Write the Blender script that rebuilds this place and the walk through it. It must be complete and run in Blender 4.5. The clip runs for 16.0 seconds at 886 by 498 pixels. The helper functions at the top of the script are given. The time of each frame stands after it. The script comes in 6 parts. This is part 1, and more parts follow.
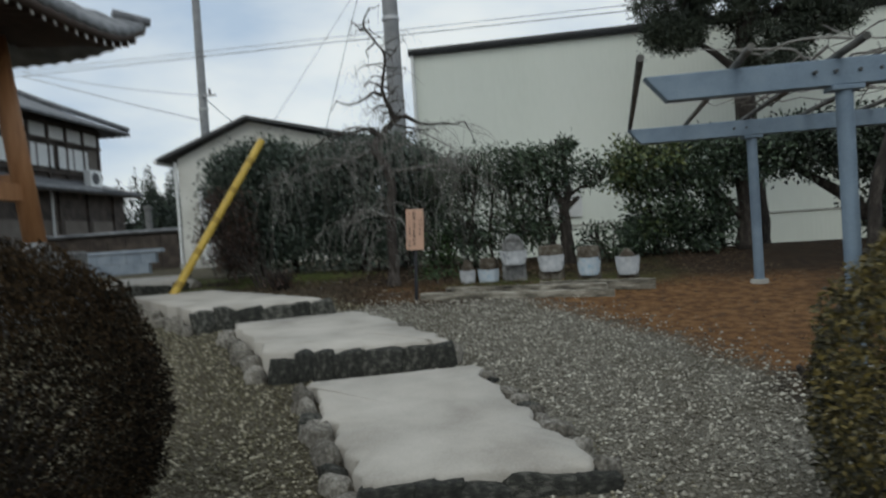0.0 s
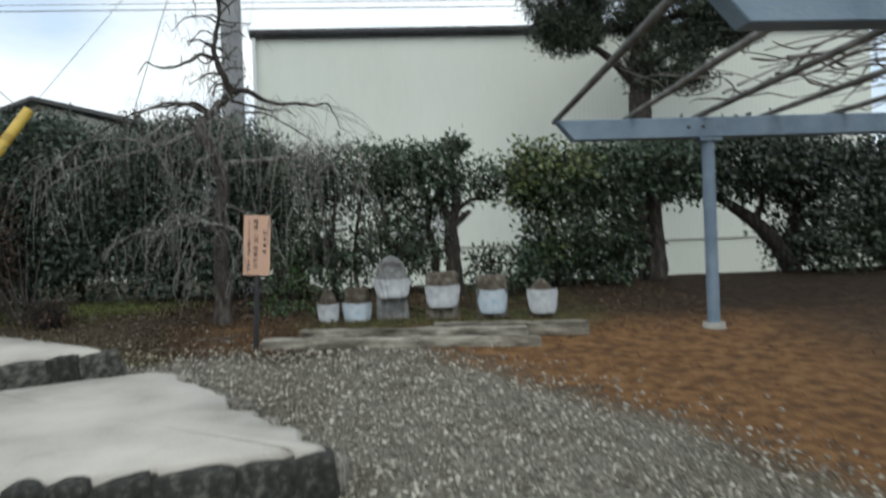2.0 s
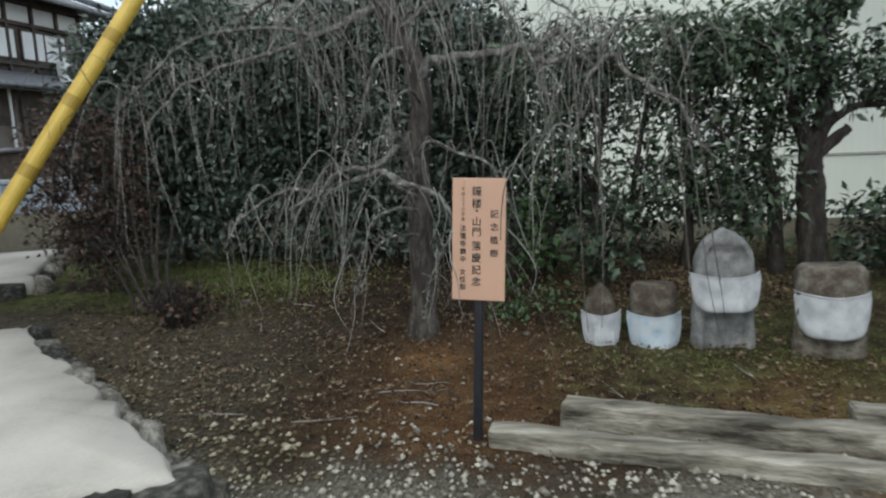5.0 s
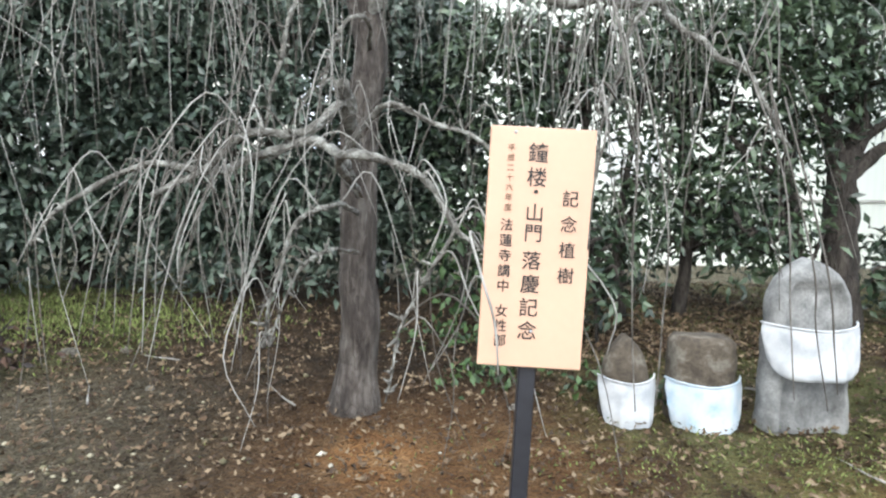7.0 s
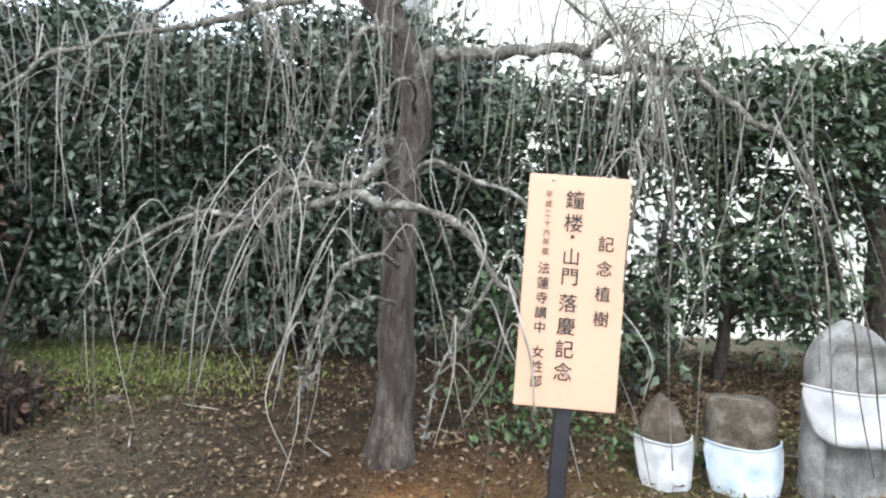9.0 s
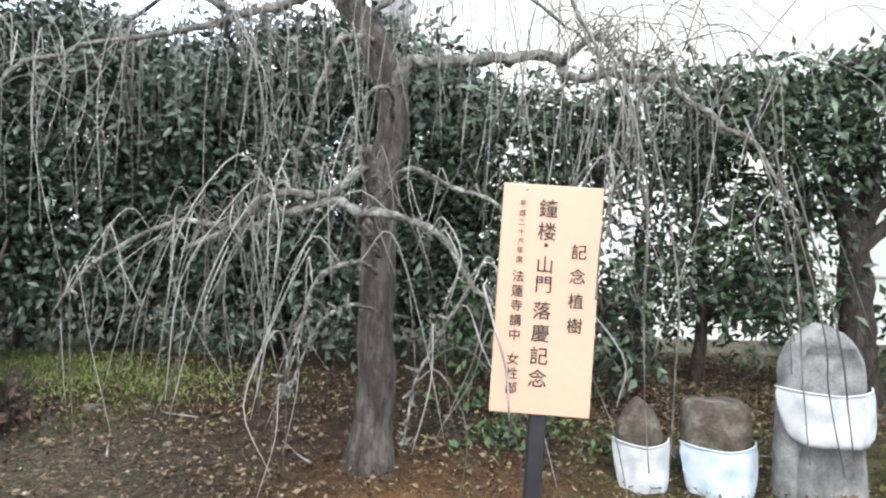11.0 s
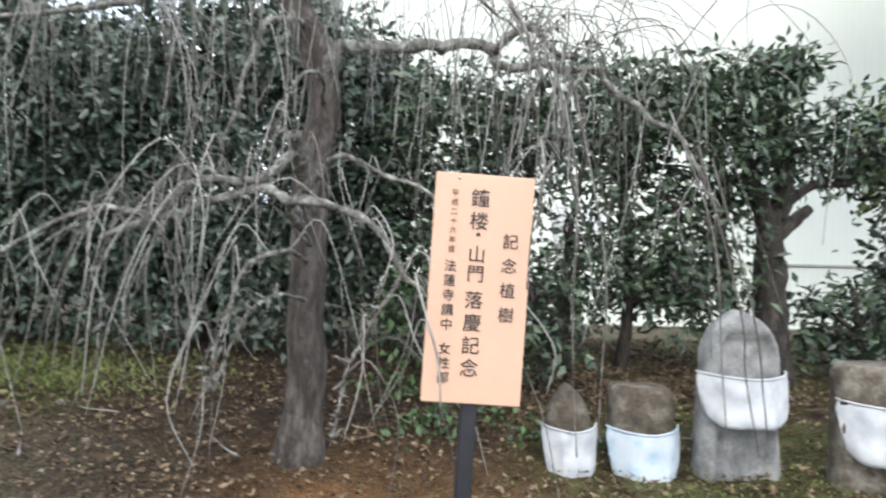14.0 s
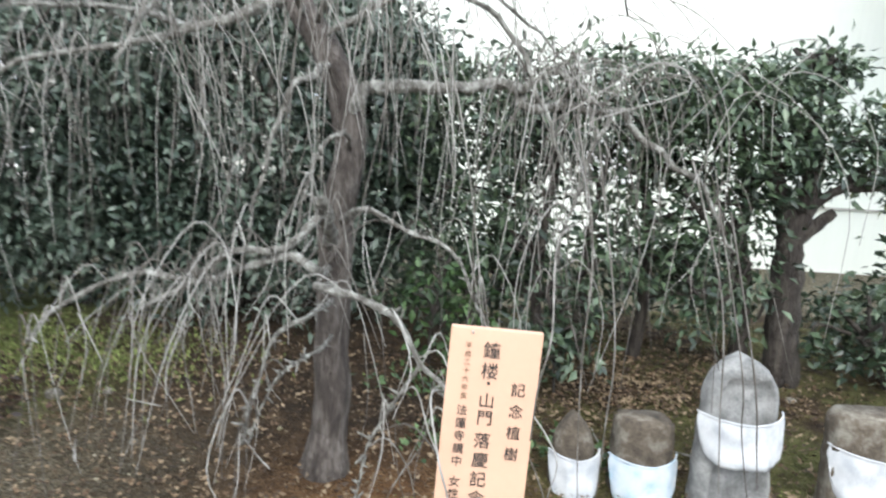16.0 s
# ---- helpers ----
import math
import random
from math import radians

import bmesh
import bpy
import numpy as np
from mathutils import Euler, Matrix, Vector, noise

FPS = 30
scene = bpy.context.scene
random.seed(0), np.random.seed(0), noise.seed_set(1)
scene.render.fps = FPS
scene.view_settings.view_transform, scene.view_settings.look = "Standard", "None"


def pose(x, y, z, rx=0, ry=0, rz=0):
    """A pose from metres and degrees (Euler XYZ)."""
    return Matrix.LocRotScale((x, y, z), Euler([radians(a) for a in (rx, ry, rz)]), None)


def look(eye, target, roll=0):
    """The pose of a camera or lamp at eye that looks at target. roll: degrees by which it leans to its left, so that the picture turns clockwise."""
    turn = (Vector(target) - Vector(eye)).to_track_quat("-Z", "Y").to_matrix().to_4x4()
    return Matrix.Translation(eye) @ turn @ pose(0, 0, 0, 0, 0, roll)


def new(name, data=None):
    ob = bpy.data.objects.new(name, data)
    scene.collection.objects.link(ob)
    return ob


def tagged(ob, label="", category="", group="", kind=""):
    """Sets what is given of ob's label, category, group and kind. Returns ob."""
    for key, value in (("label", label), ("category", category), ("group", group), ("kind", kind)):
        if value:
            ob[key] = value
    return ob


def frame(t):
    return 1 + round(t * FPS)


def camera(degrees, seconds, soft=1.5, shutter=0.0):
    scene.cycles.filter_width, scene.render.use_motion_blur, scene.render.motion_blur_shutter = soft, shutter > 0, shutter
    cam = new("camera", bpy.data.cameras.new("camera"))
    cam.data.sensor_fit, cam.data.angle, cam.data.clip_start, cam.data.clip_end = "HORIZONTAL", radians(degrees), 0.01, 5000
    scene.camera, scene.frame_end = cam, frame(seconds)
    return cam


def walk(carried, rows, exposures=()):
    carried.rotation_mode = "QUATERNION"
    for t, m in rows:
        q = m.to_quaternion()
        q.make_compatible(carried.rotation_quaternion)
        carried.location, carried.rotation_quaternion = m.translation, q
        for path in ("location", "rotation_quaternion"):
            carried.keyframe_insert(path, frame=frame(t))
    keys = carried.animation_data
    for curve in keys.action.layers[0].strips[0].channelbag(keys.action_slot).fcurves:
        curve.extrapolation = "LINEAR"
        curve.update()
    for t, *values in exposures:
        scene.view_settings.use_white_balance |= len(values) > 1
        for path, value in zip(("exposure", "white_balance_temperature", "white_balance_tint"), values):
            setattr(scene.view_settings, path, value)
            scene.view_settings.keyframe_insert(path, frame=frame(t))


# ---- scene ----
cam = camera(64.3, 16.0, soft=2.2, shutter=0.5)
PATH = [
    (0, (0.704, -0.136, 1.267), (0.548, 1.857, 1.222), -3.8),
    (0.5, (0.37, 0.497, 1.27), (0.357, 2.492, 1.123), 0.4),
    (1, (0.32, 1.136, 1.225), (0.584, 3.114, 1.098), -2.9),
    (1.5, (0.304, 1.799, 1.21), (0.713, 3.748, 1.026), -1.1),
    (2, (0.309, 2.5, 1.256), (0.619, 4.476, 1.252), -2.1),
    (2.5, (0.359, 3.126, 1.292), (0.682, 5.098, 1.375), -1.0),
    (3, (0.303, 3.834, 1.472), (0.532, 5.82, 1.503), -1.8),
    (3.5, (0.221, 4.37, 1.718), (0.041, 6.362, 1.677), -4.0),
    (4, (0.083, 4.823, 1.763), (-0.11, 6.814, 1.782), -0.6),
    (4.2, (0.086, 5.014, 1.781), (-0.23, 6.978, 1.595), -2.6),
    (6.3, (-0.515, 7.046, 1.715), (-0.641, 9.009, 1.355), -0.7),
    (6.5, (-0.576, 7.154, 1.691), (-0.58, 9.131, 1.393), 1.3),
    (7, (-0.589, 7.283, 1.482), (-0.523, 9.273, 1.286), 0.6),
    (7.5, (-0.575, 7.238, 1.406), (-0.567, 9.238, 1.418), 0.5),
    (8, (-0.598, 7.209, 1.404), (-0.614, 9.209, 1.421), 1.3),
    (8.5, (-0.604, 7.216, 1.422), (-0.654, 9.215, 1.405), 1.2),
    (9, (-0.599, 7.214, 1.421), (-0.637, 9.213, 1.423), 1.7),
    (11.5, (-0.582, 7.194, 1.44), (-0.559, 9.193, 1.457), 1.5),
    (12, (-0.582, 7.193, 1.443), (-0.552, 9.192, 1.487), 1.9),
    (12.5, (-0.583, 7.192, 1.441), (-0.554, 9.191, 1.486), 1.5),
    (13, (-0.582, 7.189, 1.44), (-0.559, 9.189, 1.488), 0.9),
    (13.5, (-0.579, 7.18, 1.44), (-0.531, 9.179, 1.469), -0.6),
    (14, (-0.581, 7.213, 1.438), (-0.378, 9.202, 1.42), 1.5),
    (14.5, (-0.594, 7.263, 1.398), (-0.291, 9.239, 1.353), 2.7),
    (15, (-0.623, 7.271, 1.44), (-0.372, 9.255, 1.414), 3.0),
    (15.5, (-0.652, 7.278, 1.809), (-0.379, 9.23, 1.471), 5.1),
    (16, (-0.585, 7.154, 2.065), (-0.447, 9.121, 1.732), 3.1),
]
EXPOSURES = [(t, stops, 6500, tint) for t, stops, tint in (
    (0.0, -0.38, 3), (0.5, -0.3, 3), (1.0, -0.18, 3), (1.5, -0.04, 3), (2.0, 0.2, 3), (2.5, 0.12, 3), (3.0, -0.05, 3), (3.5, 0.0, 2), (4.0, -0.14, 2), (4.2, -0.32, 2),
    (6.3, 1.98, 6), (6.5, 1.98, 6), (7.0, 1.93, 6), (9.0, 1.87, 8), (11.5, 1.86, 8), (12.5, 1.8, 8), (14.5, 1.62, 8), (15.5, 1.7, 8), (16.0, 1.88, 7))]
walk(cam, [(t, look(eye, target, roll)) for t, eye, target, roll in PATH], EXPOSURES)


# ---- world and sun ----
world = bpy.data.worlds.new("overcast_sky")
scene.world = world
world.use_nodes = True
wt = world.node_tree
wt.nodes.clear()
w_out = wt.nodes.new("ShaderNodeOutputWorld")
w_bg = wt.nodes.new("ShaderNodeBackground")
w_sky = wt.nodes.new("ShaderNodeTexSky")
w_sky.sky_type, w_sky.sun_disc = "NISHITA", False
w_sky.sun_elevation, w_sky.sun_rotation = radians(42), radians(200)
w_sky.air_density, w_sky.dust_density = 1.0, 2.0
w_co = wt.nodes.new("ShaderNodeTexCoord")
w_map = wt.nodes.new("ShaderNodeMapping")
w_map.inputs["Scale"].default_value = (1.0, 1.0, 2.6)
w_noise = wt.nodes.new("ShaderNodeTexNoise")
w_noise.inputs["Scale"].default_value, w_noise.inputs["Detail"].default_value = 2.2, 6.0
w_ramp = wt.nodes.new("ShaderNodeValToRGB")
w_ramp.color_ramp.elements[0].position, w_ramp.color_ramp.elements[0].color = 0.36, (6.4, 7.7, 9.9, 1)
w_ramp.color_ramp.elements[1].position, w_ramp.color_ramp.elements[1].color = 0.62, (11.8, 12.0, 12.4, 1)
w_mix = wt.nodes.new("ShaderNodeMix")
w_mix.data_type = "RGBA"
w_mix.inputs[0].default_value = 0.86
wt.links.new(w_co.outputs["Generated"], w_map.inputs["Vector"])
wt.links.new(w_map.outputs["Vector"], w_noise.inputs["Vector"])
wt.links.new(w_noise.outputs["Fac"], w_ramp.inputs["Fac"])
wt.links.new(w_sky.outputs["Color"], w_mix.inputs[6])
wt.links.new(w_ramp.outputs["Color"], w_mix.inputs[7])
wt.links.new(w_mix.outputs[2], w_bg.inputs["Color"])
w_bg.inputs["Strength"].default_value = 0.1
wt.links.new(w_bg.outputs["Background"], w_out.inputs["Surface"])

sun = new("sun", bpy.data.lights.new("sun", "SUN"))
sun.data.energy, sun.data.angle, sun.data.color = 0.75, radians(30), (1.0, 0.97, 0.92)
sun.matrix_world = look((0, -20, 30), (4, 12, 0))


# ---- materials ----
def material(name, colours, scale=6.0, rough=0.8, metal=0.0, bump=0.3, bump_scale=60.0, island=0.0, objects=0.0, space="Object",
             stretch=(1, 1, 1), spec=0.5, bump_dist=0.01):
    """Two or three colours mixed by noise at two scales, with bump; island/objects: how much each loose piece varies."""
    m = bpy.data.materials.new(name)
    m.use_nodes = True
    nt = m.node_tree
    b = nt.nodes["Principled BSDF"]
    tc = nt.nodes.new("ShaderNodeTexCoord")
    mp = nt.nodes.new("ShaderNodeMapping")
    mp.inputs["Scale"].default_value = stretch
    nt.links.new(tc.outputs[space], mp.inputs["Vector"])
    n1 = nt.nodes.new("ShaderNodeTexNoise")
    n1.inputs["Scale"].default_value, n1.inputs["Detail"].default_value = scale, 6
    n2 = nt.nodes.new("ShaderNodeTexNoise")
    n2.inputs["Scale"].default_value, n2.inputs["Detail"].default_value = bump_scale, 4
    for n in (n1, n2):
        nt.links.new(mp.outputs["Vector"], n.inputs["Vector"])
    add = nt.nodes.new("ShaderNodeMath")
    add.operation = "MULTIPLY_ADD"
    add.inputs[1].default_value = 0.3
    nt.links.new(n2.outputs["Fac"], add.inputs[0])
    nt.links.new(n1.outputs["Fac"], add.inputs[2])
    last = add.outputs[0]
    for amount, kind, out in ((island, "ShaderNodeNewGeometry", "Random Per Island"), (objects, "ShaderNodeObjectInfo", "Random")):
        if amount:
            src = nt.nodes.new(kind)
            a = nt.nodes.new("ShaderNodeMath")
            a.operation = "MULTIPLY_ADD"
            a.inputs[1].default_value = amount
            nt.links.new(src.outputs[out], a.inputs[0])
            nt.links.new(last, a.inputs[2])
            s = nt.nodes.new("ShaderNodeMath")
            s.operation = "SUBTRACT"
            s.inputs[1].default_value = amount / 2
            nt.links.new(a.outputs[0], s.inputs[0])
            last = s.outputs[0]
    r = nt.nodes.new("ShaderNodeValToRGB")
    els = r.color_ramp.elements
    while len(els) < len(colours):
        els.new(0.5)
    for i, c in enumerate(colours):
        els[i].position = 0.42 + 0.46 * i / max(1, len(colours) - 1)
        els[i].color = (*c, 1)
    nt.links.new(last, r.inputs["Fac"])
    nt.links.new(r.outputs["Color"], b.inputs["Base Color"])
    bp = nt.nodes.new("ShaderNodeBump")
    bp.inputs["Strength"].default_value, bp.inputs["Distance"].default_value = bump, bump_dist
    nt.links.new(n2.outputs["Fac"], bp.inputs["Height"])
    nt.links.new(bp.outputs["Normal"], b.inputs["Normal"])
    b.inputs["Roughness"].default_value, b.inputs["Metallic"].default_value = rough, metal
    b.inputs["Specular IOR Level"].default_value = spec
    return m


M_CONCRETE = material("pale_concrete", [(0.31, 0.285, 0.25), (0.42, 0.39, 0.345), (0.50, 0.465, 0.415)], 2.2, 0.9, bump=0.25, bump_scale=70)
M_ROCK = material("dark_rock", [(0.014, 0.015, 0.012), (0.044, 0.044, 0.036), (0.17, 0.165, 0.14)], 6, 0.9, bump=0.8, bump_scale=28, objects=0.22, bump_dist=0.03)
M_ROCK_PALE = material("pale_rock", [(0.08, 0.070, 0.056), (0.20, 0.182, 0.152), (0.42, 0.39, 0.34)], 6, 0.9, bump=0.7, bump_scale=30, objects=0.3, bump_dist=0.03)
M_GRAVEL = material("gravel_stone", [(0.11, 0.098, 0.077), (0.265, 0.245, 0.20), (0.48, 0.453, 0.38)], 9, 0.85, bump=0.2, island=0.6)
M_GRAVEL_BROWN = material("earthy_gravel_stone", [(0.06, 0.051, 0.027), (0.155, 0.138, 0.080), (0.40, 0.365, 0.27)], 9, 0.9, bump=0.2, island=0.6)
M_LITTER = material("dry_leaf", [(0.032, 0.018, 0.009), (0.08, 0.045, 0.021), (0.19, 0.138, 0.085)], 8, 0.8, bump=0.1, island=0.7)
M_BOARD = material("sign_board_paint", [(0.505, 0.305, 0.213), (0.55, 0.34, 0.24)], 3, 0.5, bump=0.03)
M_INK = material("black_ink", [(0.012, 0.011, 0.01), (0.02, 0.018, 0.017)], 8, 0.6, bump=0.02)
M_INK_BROWN = material("brown_ink", [(0.12, 0.07, 0.04), (0.16, 0.09, 0.05)], 8, 0.6, bump=0.02)
M_BLACKMETAL = material("black_painted_steel", [(0.008, 0.008, 0.011), (0.02, 0.02, 0.026)], 20, 0.4, bump=0.08)
M_STONE = material("weathered_granite", [(0.075, 0.075, 0.073), (0.165, 0.165, 0.162), (0.29, 0.288, 0.28)], 12, 0.9, bump=0.5, bump_scale=90, objects=0.12)
M_STONE_MOSS = material("mossy_stone", [(0.028, 0.021, 0.015), (0.085, 0.068, 0.050), (0.20, 0.185, 0.155)], 13, 0.95, bump=0.7, bump_scale=60, objects=0.12)
M_CLOTH = material("white_cotton", [(0.33, 0.345, 0.37), (0.46, 0.47, 0.485), (0.54, 0.545, 0.545)], 13, 0.95, bump=0.25, bump_scale=220)
M_CLOTH_BLUE = material("pale_blue_print_cotton", [(0.50, 0.525, 0.54), (0.42, 0.48, 0.535), (0.25, 0.385, 0.49)], 14, 0.95, bump=0.25, bump_scale=220)
M_OLDWOOD = material("weathered_timber", [(0.032, 0.027, 0.019), (0.22, 0.20, 0.16), (0.46, 0.43, 0.365)], 6, 0.9, bump=1.0, bump_scale=30, stretch=(0.35, 3, 3), objects=0.2)
M_PERGOLA = material("blue_grey_paint", [(0.135, 0.185, 0.245), (0.175, 0.235, 0.30), (0.215, 0.275, 0.335)], 4, 0.6, bump=0.25, bump_scale=50, objects=0.1)
M_RAFTER = material("weathered_pole", [(0.06, 0.06, 0.055), (0.13, 0.125, 0.115), (0.24, 0.23, 0.21)], 5, 0.8, bump=0.3, bump_scale=60, objects=0.2)
M_BARK = material("dark_bark", [(0.013, 0.010, 0.008), (0.034, 0.027, 0.022), (0.085, 0.072, 0.060)], 9, 0.95, bump=1.0, bump_scale=34, stretch=(2.2, 2.2, 0.7), bump_dist=0.03)
M_TRUNK = material("furrowed_brown_bark", [(0.022, 0.017, 0.014), (0.062, 0.050, 0.043), (0.16, 0.142, 0.125)], 13, 0.95, bump=1.0, bump_scale=55, stretch=(1.6, 1.6, 0.5), bump_dist=0.03)
M_LIMB = material("grey_lichen_bark", [(0.05, 0.045, 0.038), (0.155, 0.148, 0.132), (0.36, 0.365, 0.335)], 26, 0.95, bump=1.0, bump_scale=90, bump_dist=0.015)
M_TWIG = material("grey_twig", [(0.075, 0.066, 0.057), (0.165, 0.153, 0.138), (0.30, 0.29, 0.27)], 10, 0.9, bump=0.2, island=0.7)
M_LEAF = material("dark_camellia_leaf", [(0.012, 0.023, 0.013), (0.034, 0.058, 0.030), (0.085, 0.12, 0.068)], 1.1, 0.38, bump=0.1, island=0.55)
M_LEAF_GREY = material("dusty_hedge_leaf", [(0.016, 0.028, 0.020), (0.050, 0.074, 0.053), (0.125, 0.155, 0.12)], 1.1, 0.36, bump=0.1, island=0.55)
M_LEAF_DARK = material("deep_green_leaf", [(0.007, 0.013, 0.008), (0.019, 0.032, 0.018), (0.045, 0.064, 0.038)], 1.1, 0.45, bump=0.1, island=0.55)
M_LEAF_YEL = material("yellow_green_leaf", [(0.020, 0.038, 0.012), (0.055, 0.085, 0.025), (0.15, 0.17, 0.055)], 1.3, 0.45, bump=0.1, island=0.6)
M_LEAF_BRIGHT = material("fresh_green_leaf", [(0.014, 0.033, 0.010), (0.034, 0.070, 0.021), (0.068, 0.12, 0.04)], 2.0, 0.5, bump=0.1, island=0.6)
M_LEAF_RED = material("bronze_azalea_leaf", [(0.009, 0.007, 0.0044), (0.025, 0.0172, 0.0096), (0.06, 0.038, 0.019)], 1.8, 0.85, bump=0.1, island=0.5, spec=0.12)
M_LEAF_BRONZE = material("reddish_winter_leaf", [(0.016, 0.010, 0.008), (0.05, 0.026, 0.018), (0.10, 0.055, 0.036)], 1.8, 0.6, bump=0.1, island=0.6)
M_LEAF_GOLD = material("golden_shrub_leaf", [(0.018, 0.018, 0.006), (0.062, 0.052, 0.015), (0.17, 0.13, 0.035)], 1.6, 0.55, bump=0.1, island=0.6)
M_WOODS = material("far_wood_leaf", [(0.006, 0.012, 0.008), (0.014, 0.026, 0.016), (0.034, 0.05, 0.03)], 0.6, 0.7, bump=0.1, island=0.5)
M_PINE = material("podocarpus_needle", [(0.016, 0.023, 0.015), (0.035, 0.048, 0.030), (0.07, 0.085, 0.055)], 1.0, 0.6, bump=0.1, island=0.5)
M_MOSS = material("moss", [(0.055, 0.07, 0.017), (0.105, 0.132, 0.034), (0.175, 0.205, 0.066)], 5, 0.95, bump=0.4, island=0.6)
M_WALL = material("pale_green_siding", [(0.66, 0.69, 0.62), (0.70, 0.73, 0.66), (0.73, 0.755, 0.69)], 0.5, 0.75, bump=0.08, bump_scale=8, stretch=(1, 1, 0.35))
M_TRIM = material("dark_roof_trim", [(0.035, 0.037, 0.04), (0.07, 0.072, 0.075)], 4, 0.6, bump=0.1)
M_HUTWALL = material("cream_plaster", [(0.50, 0.49, 0.44), (0.60, 0.59, 0.54), (0.66, 0.65, 0.60)], 1.2, 0.85, bump=0.2, bump_scale=30)
M_TILE = material("grey_roof_tile", [(0.10, 0.105, 0.115), (0.16, 0.165, 0.175), (0.24, 0.245, 0.255)], 4, 0.55, bump=0.2, island=0.25)
M_DARKWOOD = material("dark_house_timber", [(0.022, 0.017, 0.014), (0.055, 0.042, 0.034), (0.10, 0.08, 0.065)], 3, 0.8, bump=0.4, bump_scale=40)
M_HOUSE = material("house_plaster_brown", [(0.12, 0.10, 0.085), (0.17, 0.15, 0.13)], 2, 0.85, bump=0.15)
M_WHITE = material("white_panel", [(0.66, 0.67, 0.67), (0.76, 0.76, 0.75)], 2, 0.6, bump=0.05)
M_POLE = material("concrete_pole", [(0.20, 0.205, 0.215), (0.27, 0.275, 0.285), (0.33, 0.335, 0.34)], 3, 0.85, bump=0.15, bump_scale=40)
M_YELLOW = material("yellow_plastic", [(0.50, 0.335, 0.05), (0.66, 0.455, 0.08)], 5, 0.45, bump=0.06)
M_YELLOW_DARK = material("soiled_yellow_band", [(0.33, 0.21, 0.03), (0.44, 0.29, 0.04)], 7, 0.55, bump=0.06)
M_CABLE = material("black_cable", [(0.03, 0.03, 0.033), (0.05, 0.05, 0.055)], 6, 0.6, bump=0.02)
M_TEMPLE = material("fresh_cypress_timber", [(0.26, 0.115, 0.045), (0.36, 0.17, 0.07), (0.44, 0.22, 0.10)], 3, 0.6, bump=0.2, bump_scale=30, stretch=(4, 4, 0.5))
M_TEMPLE_DARK = material("stained_eave_timber", [(0.045, 0.028, 0.022), (0.08, 0.052, 0.04)], 4, 0.75, bump=0.2)
M_METAL = material("brushed_metal", [(0.35, 0.35, 0.35), (0.5, 0.5, 0.5)], 20, 0.35, metal=0.9, bump=0.05)
M_BLUEWALL = material("blue_grey_block", [(0.17, 0.205, 0.25), (0.24, 0.28, 0.325), (0.31, 0.35, 0.39)], 2.5, 0.85, bump=0.3, bump_scale=40, objects=0.15)
M_BASE = material("footing_concrete", [(0.32, 0.31, 0.28), (0.45, 0.44, 0.40)], 8, 0.9, bump=0.3)


